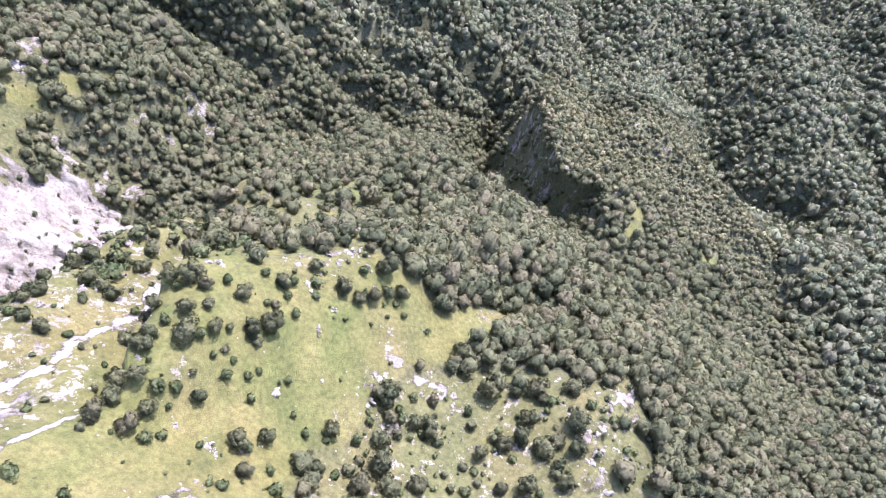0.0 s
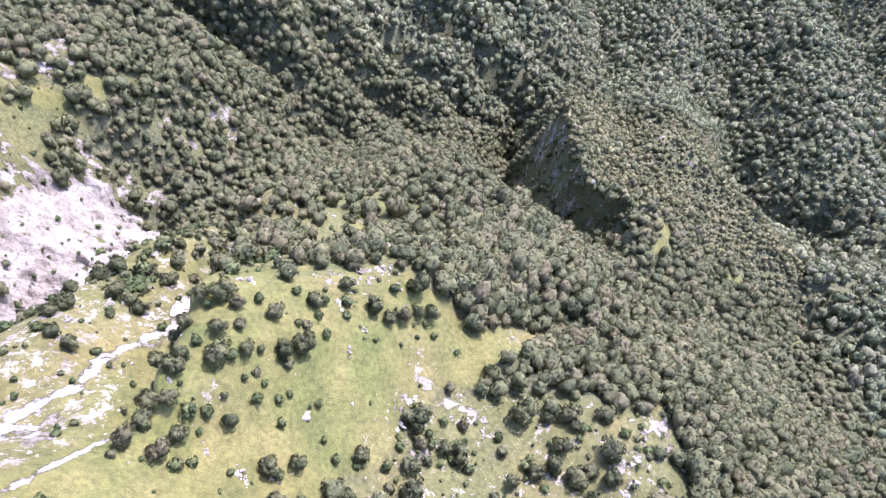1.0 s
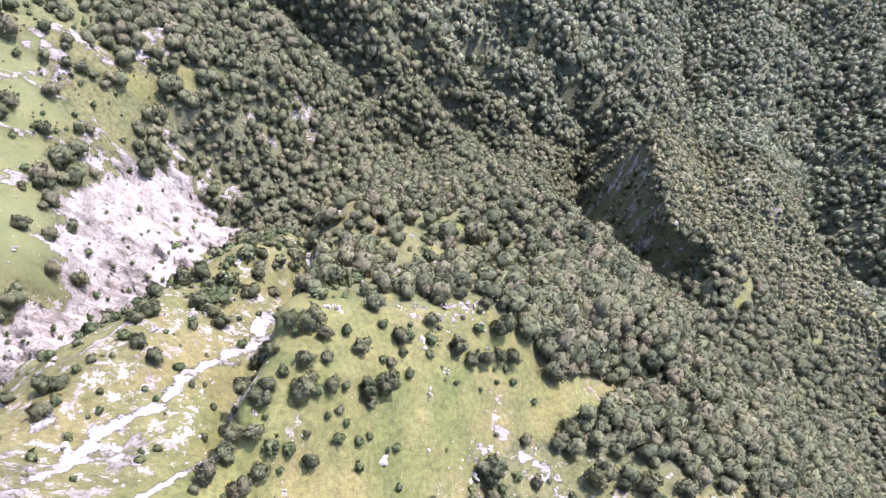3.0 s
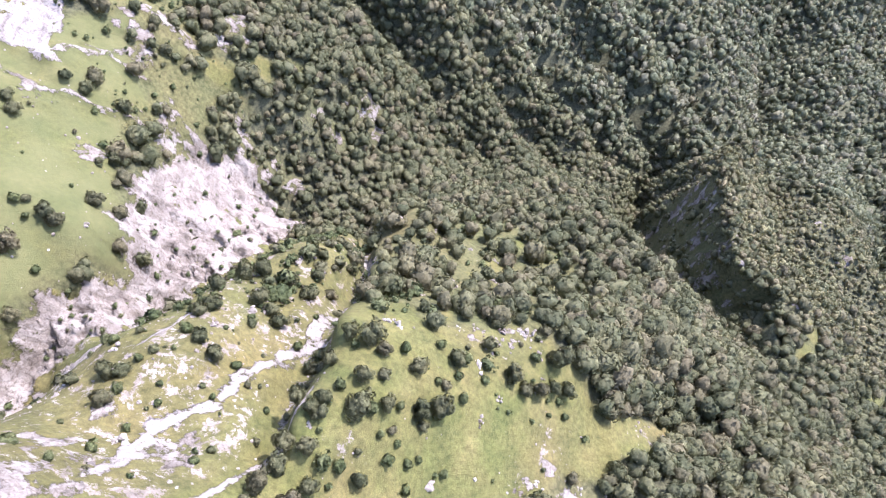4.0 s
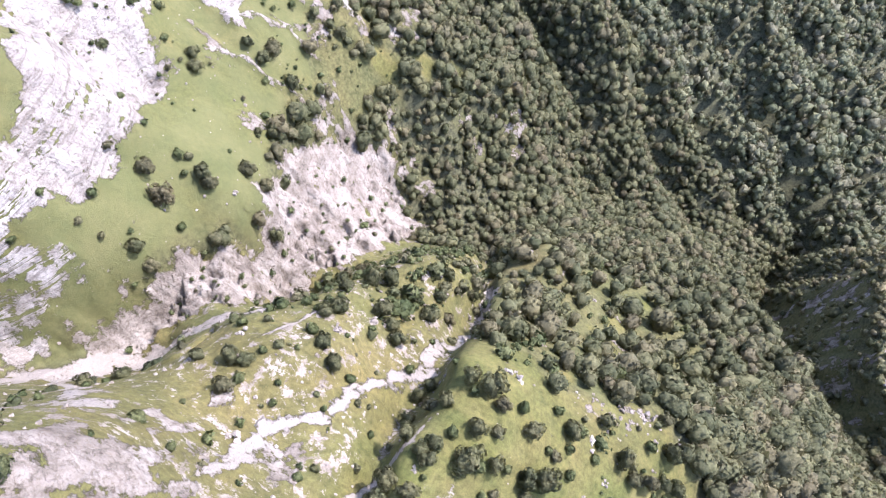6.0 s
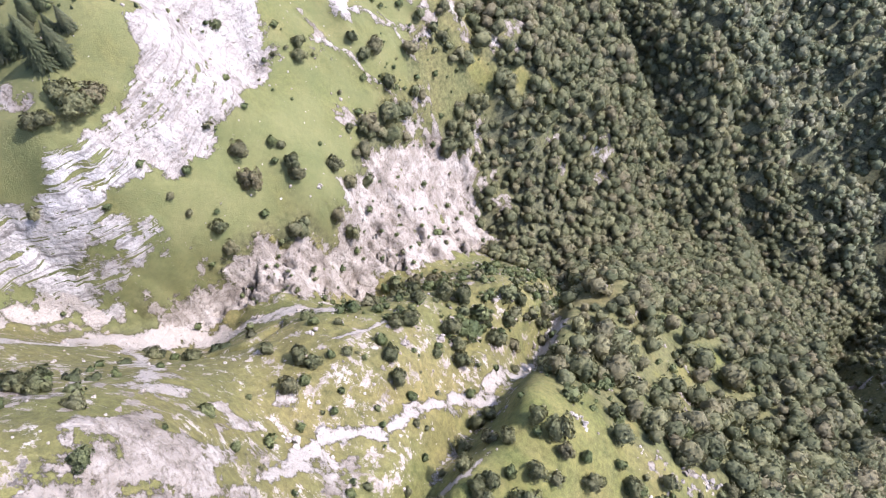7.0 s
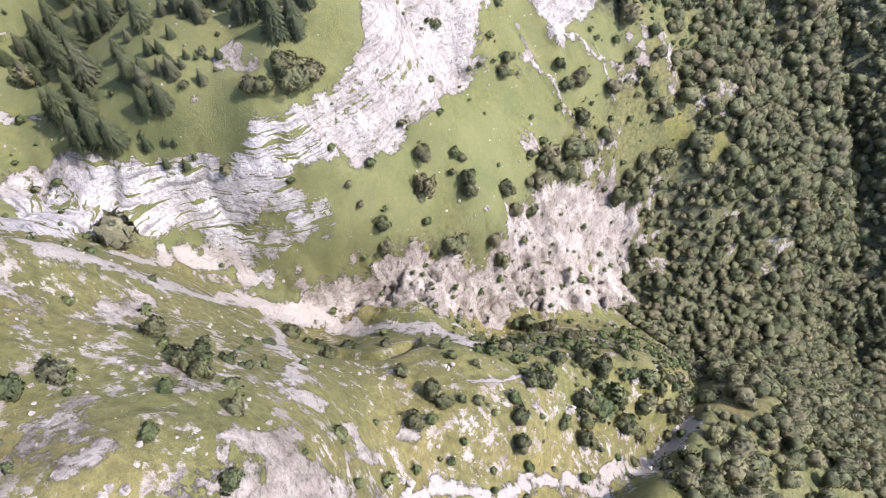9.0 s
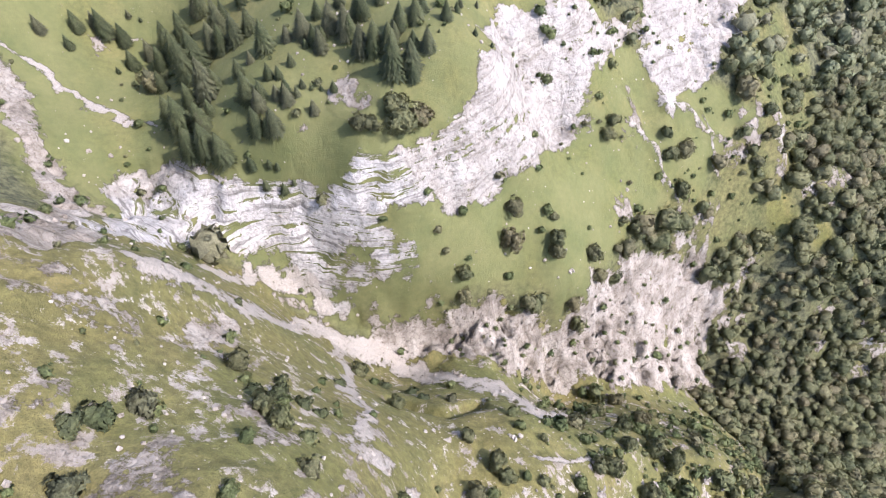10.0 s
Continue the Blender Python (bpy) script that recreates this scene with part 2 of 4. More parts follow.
RIGHT_WOOD = [(115, 95, -110), (104, 119, -114), (136, 143, -159), (164, 183, -175), (179, 92, -166), (199, 156, -195), (245, 154, -196), (238, 195, -199), (261, 190, -204), (288, 185, -211), (120, 40, -100), (200, 20, -150)]
FAR_HILL = [(233, 305, -257), (274, 286, -249), (308, 264, -243), (329, 253, -241), (286, 288, -332), (312, 270, -329), (341, 252, -319), (366, 238, -307), (261, 332, -262),
    (291, 338, -251), (321, 329, -244), (344, 303, -237), (223, 330, -278), (265, 331, -309), (354, 388, -298), (299, 398, -313)]
FAR_WOOD = [(226, 450, -290), (180, 481, -285), (228, 491, -292), (109, 566, -264), (490, 579, -455)]
RIM = [(-500, 0, 190), (-450, 300, 90), (-350, 600, 60), (0, 800, -60), (400, 950, -150), (900, 900, -300), (900, 300, -330), (500, 0, -220), (200, -300, 0), (-200, -300, 190), (-500, -300, 260)]
RIGHT_RIDGES = [(66, 297, -137), (91, 186, -111), (76, 146, -105), (86, 186, -108), (93, 161, -111), (68, 144, -100), (83, 184, -110), (132, 290, -171), (216, 229, -217), (149, 175, -167),
    (206, 161, -210), (70, 70, -54), (270, 272, -287), (211, 163, -213), (188, 232, -187), (149, 173, -168), (71, 112, -90), (135, 114, -142), (178, 98, -171), (97, 124, -116)]
BACK_SLOPE = [(-2, 240, -156), (11, 184, -92), (-30, 101, -18), (29, 104, -69), (-28, 211, -114), (-78, 152, -47), (-96, 139, -51), (-10, 145, -68), (-45, 149, -66), (32, 104, -73),
    (-97, 133, -46), (-80, 86, -2), (-29, 102, -19), (-63, 82, 5), (-82, 195, -106), (-92, 144, -59), (-45, 125, -48), (-80, 162, -66), (-98, 165, -90), (-69, 154, -61)]
FAR_SIDE = [(134, 476, -260), (242, 441, -316), (51, 376, -231), (99, 323, -196), (-33, 316, -193), (-80, 282, -152), (-57, 350, -167), (-47, 277, -158), (-101, 327, -96), (-24, 357, -177),
    (31, 416, -201), (85, 420, -227), (-105, 301, -124), (-39, 326, -187), (-46, 288, -175), (-99, 343, -105), (-93, 274, -128)]
CLIFF_FACE = [(-155, 73, -17), (-148, 125, -59), (-153, 92, -40), (-158, 56, -11), (-163, 74, -21), (-143, 96, -52), (-147, 154, -93), (-145, 173, -88), (-155, 75, -15), (-142, 89, -57),
    (-161, 51, -14), (-135, 119, -64), (-161, 57, -24), (-148, 161, -97), (-149, 182, -84), (-164, 121, -33), (-161, 171, -67), (-178, 161, -38), (-148, 154, -90)]
CLIFF_TOP = [(-136, 246, -91), (-131, 224, -106), (-183, 222, -40), (-147, 254, -82), (-131, 237, -100), (-145, 213, -89), (-129, 234, -106), (-145, 211, -83), (-198, 193, -11),
    (-208, 154, -4), (-198, 172, -17), (-193, 201, -33), (-210, 137, -4), (-205, 102, 5), (-205, 146, -1), (-182, 56, 14), (-182, 75, 12), (-170, 76, -2), (-172, 31, -3), (-173, 80, -7),
    (-176, 54, 20)]
NEAR_SLOPE = [(-122, 27, 37), (-144, 13, 39), (-105, 25, 59), (-102, 31, 33), (-107, 46, 21), (-98, 64, 9), (-94, 61, 5), (-95, 42, 19), (-87, 43, 17), (-83, 75, -7), (-84, 84, -9),
    (-157, -1, 57), (-150, 11, 37), (-133, -1, 66), (-113, 5, 77), (-104, 20, 70), (-140, 45, -7), (-153, 1, 58), (-178, 15, -1), (-172, 21, -6)]
HIGH_WALL = [(-206, 47, 37), (-203, 61, 46), (-202, 47, 43), (-183, 56, 34), (-187, 46, 33), (-207, 0, 25)]
WALL_FOOT = [(-208, 119, 13), (-197, 83, 34), (-189, 74, 28), (-197, 141, -8), (-211, 49, 42), (-222, 110, 36)]
LINES = (SPUR, SPUR_BACK, TERRACE, NEAR_CRAG, GULLY, CHANNEL, CLIFF_RIM, HIGH_PASTURE, WHITE_WALL, FAR_LEFT, GORGE, PINNACLE, FACE_FOOT, PINNACLE_BACK, RIGHT_WOOD, FAR_HILL, FAR_WOOD, RIM, RIGHT_RIDGES, BACK_SLOPE, FAR_SIDE, CLIFF_FACE, CLIFF_TOP, NEAR_SLOPE, HIGH_WALL, WALL_FOOT)


class Land:
    """A smooth sheet (sums of blunt cones) hung over the lines."""

    def __init__(self, lines, stiff):
        p = np.array([q for line in lines for q in line], float)
        self.p = p[:, :2] / 100
        n = len(p)
        a = np.zeros((n + 3, n + 3))
        a[:n, :n] = self.kernel(self.p, self.p) + stiff * np.eye(n)
        a[:n, n], a[:n, n + 1:] = 1, self.p
        a[n:, :n] = a[:n, n:].T
        self.w = np.linalg.solve(a, np.r_[p[:, 2], 0, 0, 0])

    def kernel(self, a, b):
        return -np.sqrt(((a[:, None] - b[None]) ** 2).sum(2) + 0.0064)

    def height(self, x, y):
        q = np.c_[np.ravel(x), np.ravel(y)] / 100
        out = np.empty(len(q))
        for i in range(0, len(q), 20000):
            s = q[i:i + 20000]
            out[i:i + 20000] = self.kernel(s, self.p) @ self.w[:-3] + self.w[-3] + s @ self.w[-2:]
        return out.reshape(np.shape(x))


LAND = Land(LINES, 0.02)


def smooth_noise(x, y, size, seed):
    """Value noise between -1 and 1 with features of that size."""
    x, y = np.asarray(x, float) / size, np.asarray(y, float) / size
    i, j = np.floor(x).astype(np.int64), np.floor(y).astype(np.int64)
    u, v = x - i, y - j
    u, v = u * u * (3 - 2 * u), v * v * (3 - 2 * v)

    def dot(a, b):
        h = (a * 374761393 + b * 668265263 + seed * 974634541) & 0x7FFFFFFF
        h = ((h ^ (h >> 13)) * 1274126177) & 0x7FFFFFFF
        return ((h ^ (h >> 16)) & 0xFFFF) / 32767.5 - 1

    return (dot(i, j) * (1 - u) + dot(i + 1, j) * u) * (1 - v) + (dot(i, j + 1) * (1 - u) + dot(i + 1, j + 1) * u) * v


def layers(x, y, size, seed, n=4, gain=0.5):
    return sum(gain ** k * smooth_noise(x, y, size / 2 ** k, seed + k) for k in range(n))


def blocks(x, y, size, seed):
    """A height of its own for each of many angular cells of that size, -1 to 1."""
    u, v = np.asarray(x, float) / size, np.asarray(y, float) / size
    best, out = np.full(u.shape, 1e9), np.zeros(u.shape)
    for i in (-1, 0, 1):
        for j in (-1, 0, 1):
            a, b = np.floor(u) + i, np.floor(v) + j
            p, q = a + 0.5 + 0.48 * smooth_noise(a, b, 1, seed), b + 0.5 + 0.48 * smooth_noise(a, b, 1, seed + 1)
            d = (u - p) ** 2 + (v - q) ** 2
            out = np.where(d < best, smooth_noise(a, b, 1, seed + 2), out)
            best = np.minimum(best, d)
    return out


def inside(x, y, shape, soft=4.5, ragged=3.0, seed=7):
    """How far a place lies inside an outline, 0 to 1, with a ragged edge."""
    x, y = np.asarray(x, float), np.asarray(y, float)
    x, y = x + ragged * layers(x, y, 9, seed, 3), y + ragged * layers(x, y, 9, seed + 50, 3)
    odd, near = np.zeros(x.shape, bool), np.full(x.shape, 1e9)
    for (ax, ay), (bx, by) in zip(shape, shape[1:] + shape[:1]):
        odd ^= ((ay > y) != (by > y)) & (x < (bx - ax) * (y - ay) / (by - ay + 1e-9) + ax)
        s = np.clip(((x - ax) * (bx - ax) + (y - ay) * (by - ay)) / ((bx - ax) ** 2 + (by - ay) ** 2), 0, 1)
        near = np.minimum(near, np.hypot(x - ax - s * (bx - ax), y - ay - s * (by - ay)))
    return np.clip(0.5 + np.where(odd, near, -near) / soft, 0, 1)


def along(x, y, line, width, ragged=1.5, seed=31):
    """1 on a winding band of that half width, 0 beside it."""
    x, y = np.asarray(x, float), np.asarray(y, float)
    x, y = x + ragged * layers(x, y, 7, seed, 3), y + ragged * layers(x, y, 7, seed + 50, 3)
    near = np.full(x.shape, 1e9)
    for (ax, ay), (bx, by) in zip(line, line[1:]):
        s = np.clip(((x - ax) * (bx - ax) + (y - ay) * (by - ay)) / ((bx - ax) ** 2 + (by - ay) ** 2), 0, 1)
        near = np.minimum(near, np.hypot(x - ax - s * (bx - ax), y - ay - s * (by - ay)))
    return np.clip(1.35 - near / width, 0, 1)


# outlines in plan
SPUR_MEADOW = [(-111, 66), (-100, 88), (-86, 100), (-64, 87), (-49, 89), (-31, 104), (-18, 105), (-9, 96), (4, 91), (33, 105), (16, 83), (1, 69), (-10, 63), (-17, 54), (-22, 44), (-32, 37), (-36, 29), (-38, 10), (-60, -30), (-120, -40), (-102, 9)]
SCRUB = [(-36, 29), (-32, 37), (-22, 44), (-10, 63), (5, 66), (24, 68), (44, 64), (62, 68), (60, 44), (62, 30), (56, 10), (-30, 10)]
EDGE = [(-238, 193), (-243, 213), (-225, 224), (-205, 221), (-182, 202), (-170, 193), (-172, 161), (-177, 133), (-194, 141), (-204, 162), (-214, 181)]
UPPER_SPUR = [(-102, 80), (-102, 102), (-97, 135), (-80, 155), (-52, 185), (-8, 158), (-6, 137), (-18, 104), (-30, 95), (-43, 83), (-66, 80), (-78, 66)]
PASTURE = [(-230, 125), (-214, 160), (-203, 186), (-186, 160), (-175, 123), (-156, 95), (-162, 74), (-163, 39), (-179, 7), (-200, -30), (-280, -60), (-330, 60)]
CLIFFS = [(-166, 22), (-166, 35), (-165, 51), (-161, 66), (-162, 74), (-156, 81), (-158, 95), (-166, 110), (-171, 122), (-172, 136), (-176, 154), (-178, 163), (-171, 155), (-165, 165), (-167, 180), (-161, 172), (-156, 162), (-148, 158), (-138, 162), (-138, 138), (-138, 124), (-139, 108), (-145, 94), (-143, 80), (-146, 66), (-154, 52), (-159, 40), (-161, 30)]
TERRACES = [(-179, 7), (-165, 30), (-160, 44), (-150, 64), (-147, 92), (-141, 112), (-140, 142), (-120, 146), (-100, 153), (-84, 120), (-82, 86), (-84, 55), (-80, 45), (-90, -40), (-190, -50)]
NOSE = [(-140, 73), (-140, 96), (-129, 117), (-115, 138), (-100, 160), (-88, 112), (-102, 83), (-109, 69), (-120, 64)]
CRAGGY = [(-165, -10), (-150, 12), (-128, 24), (-112, 26), (-95, 30), (-85, 10), (-100, -40), (-180, -40)]
WALL = [(-222, 92), (-208, 80), (-203, 84), (-193, 70), (-185, 53), (-185, 40), (-191, 28), (-197, 12), (-209, -3), (-215, -13), (-208, -20), (-171, -12), (-182, -4), (-183, 11), (-178, 33), (-177, 46), (-177, 55), (-177, 68), (-182, 81), (-194, 98), (-204, 116), (-211, 118), (-224, 136), (-230, 143)]
HIGH_CRAG = [(-246, 149), (-249, 203), (-226, 185), (-211, 163), (-200, 146), (-209, 145), (-222, 140)]
STRATA = [(-205, -20), (-203, 0), (-193, 20), (-187, 36), (-184, 49), (-178, 56), (-176, 40), (-171, 52), (-169, 50), (-174, 29), (-169, 37), (-171, 28), (-183, 14), (-185, 0), (-174, -9)]
LEFT_CRAG = [(-250, -42), (-244, -37), (-234, -31), (-219, -27), (-204, -24), (-185, -15), (-165, -9), (-152, -8), (-155, -12), (-150, -13), (-148, -15)]
CLEFT = [(-138, 33), (-133, 39), (-129, 44), (-131, 53)]
RAVINE = [(-100, 156), (-94, 140), (-87, 119), (-84, 105), (-80, 88), (-79, 76), (-78, 66), (-77, 56), (-75, 44)]
SCREES = [([(-155, 2), (-156, 10), (-163, 20), (-157, 38), (-144, 51), (-133, 62), (-126, 67), (-128, 80)], 4.2), ([(-180, 12), (-175, 20), (-172, 23)], 3.0), ([(-173, 5), (-178, 12), (-174, 21), (-164, 22)], 2.8),
          ([(-160, 26), (-142, 26), (-128, 27), (-116, 26), (-114, 29)], 1.8), ([(-93, 31), (-95, 41), (-91, 49), (-90, 61), (-86, 69), (-84, 85), (-83, 100), (-87, 121)], 2.6), ([(-250, -37), (-241, -28), (-234, -22), (-230, -14), (-217, -4)], 1.2)]
PATHS = [([(-114, 56), (-111, 64), (-112, 75)], 0.7), ([(-72, 62), (-73, 50), (-77, 38), (-80, 24)], 0.9), ([(-142, 70), (-136, 84), (-126, 96)], 0.8)]
NEAR_WHITE = [(-103, 10), (-104, 13), (-106, 15), (-107, 17), (-107, 20), (-112, 24), (-109, 27), (-105, 27), (-101, 28), (-97, 30), (-92, 28), (-94, 17), (-100, 9)]
WEDGE = [(-158, -5), (-157, -1), (-153, 4), (-154, 7), (-156, 11), (-145, 8), (-137, 8), (-132, 7), (-135, 4), (-144, 1), (-152, -2)]
SLAB = [(-197, 28), (-199, 38), (-204, 37), (-207, 48), (-200, 47), (-196, 51), (-193, 49), (-197, 40), (-195, 34)]
RIBS = [([(-211, 134), (-197, 134), (-189, 140), (-179, 144), (-175, 153)], 1.6), ([(-204, 162), (-193, 163), (-187, 165)], 1.2), ([(-182, 164), (-176, 146), (-170, 137)], 2.6), ([(-169, 184), (-165, 171), (-158, 160)], 2.2), ([(-206, 146), (-200, 160), (-192, 176)], 2.2), ([(-173, 29), (-173, 37), (-171, 50)], 1.6), ([(-173, 14), (-171, 20), (-170, 36)], 1.6), ([(-178, 26), (-177, 38), (-179, 44)], 1.4), ([(-261, -14), (-262, -5)], 0.9)]
# bare crags among the trees: x, y, radius
GLADES = [(-52, 94, 4), (-61, 90, 4), (-45, 142, 4), (-44, 122, 4), (-57, 87, 4), (12, 43, 4), (31, 63, 4), (145, 172, 4), (94, 165, 4), (-40, 121, 4), (-41, 90, 3), (-27, 114, 3), (100, 177, 5), (154, 176, 5), (197, 153, 5), (34, 144, 4), (-38, 163, 3), (-178, 192, 6), (-159, 219, 4), (97, 166, 4), (-52, 131, 3), (-176, 191, 3), (-168, 208, 4),
          (-155, 217, 3), (-22, 144, 3), (48, 116, 3), (-11, 120, 3), (183, 191, 4)]
SMALL_CRAGS = [(44, 40, 2), (47, 47, 2), (41, 32, 2), (56, 56, 1), (64, 64, 1), (-142, -2, 2), (-138, -2, 2), (-122, 13, 2), (-121, 27, 3), (-108, 41, 3), (-134, -1, 2), (-130, -1, 2), (-125, -3, 2), (-148, -7, 3), (-142, -4, 3), (-112, 5, 4), (-122, 12, 2), (-117, 16, 3), (-123, -5, 2), (-142, -9, 2), (-125, 27, 3), (-138, 29, 2), (-108, 9, 4)]
CRAGS_HIGH = [(60, 215, 4), (66, 203, 4), (76, 194, 3), (90, 186, 2), (10, 176, 3), (-126, 230, 5), (-145, 209, 6), (-132, 240, 6), (-147, 176, 5), (-155, 177, 5), (-141, 210, 7), (-134, 233, 7), (-133, 217, 5), (-156, 171, 5), (-147, 175, 5), (-143, 150, 5), (-140, 359, 5), (-100, 345, 5), (-121, 317, 3), (-46, 289, 3), (14, 186, 4), (143, 257, 6)]
CRAGS_LOW = [(132, 281, 5), (319, 270, 12), (237, 181, 5), (-184, 226, 6), (-182, 206, 5), (-196, 181, 7), (-201, 132, 5), (-187, 231, 4), (-172, 306, 4), (-203, 185, 4), (-199, 192, 5), (-191, 193, 4), (-202, 176, 3), (-192, 170, 3), (-182, 219, 4), (-179, 212, 4), (68, 221, 3), (73, 213, 3), (79, 202, 4), (85, 193, 4), (134, 251, 4), (149, 263, 5), (73, 240, 4)]


# ---- the ground: one sheet, finer where the walk passes nearest ----
def steps(lo, hi, fine, far_lo, far_hi, grow=1.13):
    out, d, v = list(np.arange(lo, hi, fine)), fine, hi
    while v < far_hi:
        out.append(v)
        d = min(d * grow, 90)
        v += d
    d, v = fine * grow, lo - fine
    while v > far_lo:
        out.insert(0, v)
        d = min(d * grow, 90)
        v -= d
    return np.array(out)


def near_line(x, y, line):
    near = np.full(np.shape(x), 1e9)
    for (ax, ay), (bx, by) in zip(line, line[1:]):
        k = np.clip(((x - ax) * (bx - ax) + (y - ay) * (by - ay)) / ((bx - ax) ** 2 + (by - ay) ** 2), 0, 1)
        near = np.minimum(near, np.hypot(x - ax - k * (bx - ax), y - ay - k * (by - ay)))
    return near


def ease(v, lo, hi):
    v = np.clip((v - lo) / (hi - lo), 0, 1)
    return v * v * (3 - 2 * v)


def beside(x, y, line):
    """How far a place lies to the left (+) or right (-) of a line in plan, and the line's height there, for (x, y, z) corners."""
    near, side, top = np.full(np.shape(x), 1e9), np.zeros(np.shape(x)), np.zeros(np.shape(x))
    for (ax, ay, az), (bx, by, bz) in zip(line, line[1:]):
        k = np.clip(((x - ax) * (bx - ax) + (y - ay) * (by - ay)) / ((bx - ax) ** 2 + (by - ay) ** 2), 0, 1)
        d = np.hypot(x - ax - k * (bx - ax), y - ay - k * (by - ay))
        hit = d < near
        near, top = np.where(hit, d, near), np.where(hit, az + k * (bz - az), top)
        side = np.where(hit, np.sign((bx - ax) * (y - ay) - (by - ay) * (x - ax)), side)
    return near * side, top


# knife-edged ridges: crest, fall to the left of it, fall to the right
FINS = [([(37, 312, -222), (66, 297, -138), (61, 252, -125), (59, 208, -111), (84, 187, -109), (79, 150, -104)], 0.8, 2.7),
        ([(118, 306, -180), (131, 289, -168), (146, 268, -168), (170, 248, -178), (194, 231, -189), (216, 226, -216)], 1.3, 1.5),
        ([(200, 322, -272), (233, 305, -258), (274, 286, -250), (308, 264, -245), (329, 253, -243), (400, 215, -243)], 0.06, 2.6),
        ([(4, 192, -93), (12, 184, -89), (27, 177, -93)], 0.9, 1.7),
        ([(70, 74, -56), (69, 60, -51), (66, 44, -46), (62, 32, -42)], 1.1, 1.0)]


# the gorge under the pinnacle's shaded face: floor, and how it climbs on either side
GORGE_FLOOR = [(74, 163, -120), (62, 182, -142), (44, 202, -168), (36, 222, -188), (32, 240, -202), (31, 262, -214), (33, 288, -224), (36, 315, -234), (46, 350, -240)]


# side gullies of the far valley: where each crosses the line x = 0
GULLIES = np.array([90.0, 150.0, 215.0, 275.0, 336.0, 386.0, 456.0, 520.0, 590.0, 660.0])
CLIFF_EDGE = [(-174, 12, 0), (-171, 24, 0), (-166, 35, 0), (-165, 51, 0), (-163, 62, 0), (-163, 74, 0), (-157, 80, 0), (-159, 98, 0), (-167, 114, 0), (-172, 132, 0), (-177, 150, 0), (-180, 166, 0)]


def relief(x, y):
    """Height and cover of the ground at places in plan."""
    z = LAND.height(x, y)
    e = 3.0
    steep = np.hypot(LAND.height(x + e, y) - LAND.height(x - e, y), LAND.height(x, y + e) - LAND.height(x, y - e)) / (2 * e)
    meadow, scrub, pasture = inside(x, y, SPUR_MEADOW), inside(x, y, SCRUB), inside(x, y, PASTURE)
    cliffs, terraces = inside(x, y, CLIFFS), inside(x, y, TERRACES)
    wall, strata, crag = np.maximum(inside(x, y, WALL), inside(x, y, HIGH_CRAG)), inside(x, y, STRATA), inside(x, y, LEFT_CRAG)
    slabs = np.maximum.reduce([inside(x, y, NEAR_WHITE), inside(x, y, WEDGE), inside(x, y, SLAB)])
    ravine = near_line(x + 1.5 * smooth_noise(x, y, 9, 91), y, RAVINE)
    gravel = np.maximum.reduce([along(x, y, line, w, 2.8) for line, w in SCREES] + [along(x, y, line, w, 0.4) for line, w in PATHS] + [0.5 * np.clip(1.5 - ravine / 1.6, 0, 1)])
    bare = np.maximum.reduce([along(x, y, line, w) for line, w in RIBS] + [np.clip(1.5 - np.hypot(x - a, y - b) / r + 0.5 * layers(x, y, 6, 61, 3), 0, 1) for a, b, r in CRAGS_HIGH + CRAGS_LOW + SMALL_CRAGS])
    glades = np.maximum.reduce([np.clip(1.6 - np.hypot(x - a, y - b) / r + 0.5 * layers(x, y, 7, 65, 3), 0, 1) for a, b, r in GLADES])
    # bedding: level bands of stone and turf
    bed = layers(x * 0.12 + y * 0.05, z + 0.8 * smooth_noise(x, y, 14, 41), 5.0, 43, 2, 0.6)
    patch = layers(x, y, 15, 3, 6, 0.62)
    stones = layers(x, y, 4.5, 19, 4, 0.7)
    rock = np.maximum.reduce([cliffs * (0.93 + 0.28 * stones), wall * np.clip(0.85 + 0.35 * bed + 0.2 * stones, 0, 1), strata * np.clip(0.68 + 0.35 * bed, 0, 1), crag * np.clip(0.9 + 0.2 * stones, 0, 1), slabs * np.clip(0.52 + 0.3 * stones, 0, 1), 0.54 * bare])
    sparse = np.maximum(np.maximum(meadow, terraces), np.maximum(pasture, scrub))
    rock = np.maximum(rock, sparse * np.clip((patch + 0.35 * stones - 0.62 - 0.03 * terraces - 0.05 * inside(x, y, CRAGGY) - 0.25 * pasture) * 1.1, 0, 0.66))
    rock = np.maximum(rock, np.clip((steep - 1.7) * 0.8, 0, 0.62) * (1 - 0.6 * sparse) * (0.6 + 0.4 * stones))
    # ledges: the cliffs stand in steps with turf on the flats
    tall = 7.5
    swing = 2 * np.pi * (z + 2.2 * layers(x, y, 30, 131, 3)) / tall
    ledged = np.maximum(np.maximum(cliffs, 0.8 * crag), 0.7 * wall)
    rock = np.clip(rock - 0.24 * np.maximum(cliffs, 0.6 * wall) * np.clip(np.cos(swing) * -1.0 - 0.35 + 0.5 * stones, 0, 1), 0, 1)
    open_ = np.clip(np.maximum.reduce([meadow, pasture, terraces, cliffs, wall, strata, crag, slabs, 0.55 * bare, glades, 0.68 * scrub, 0.6 * inside(x, y, EDGE), 0.56 * inside(x, y, UPPER_SPUR)]), 0, 1)
    face = None
    rim, _ = beside(x + 1.2 * stones, y + 2.0 * layers(x, y, 9, 221, 3), CLIFF_EDGE)
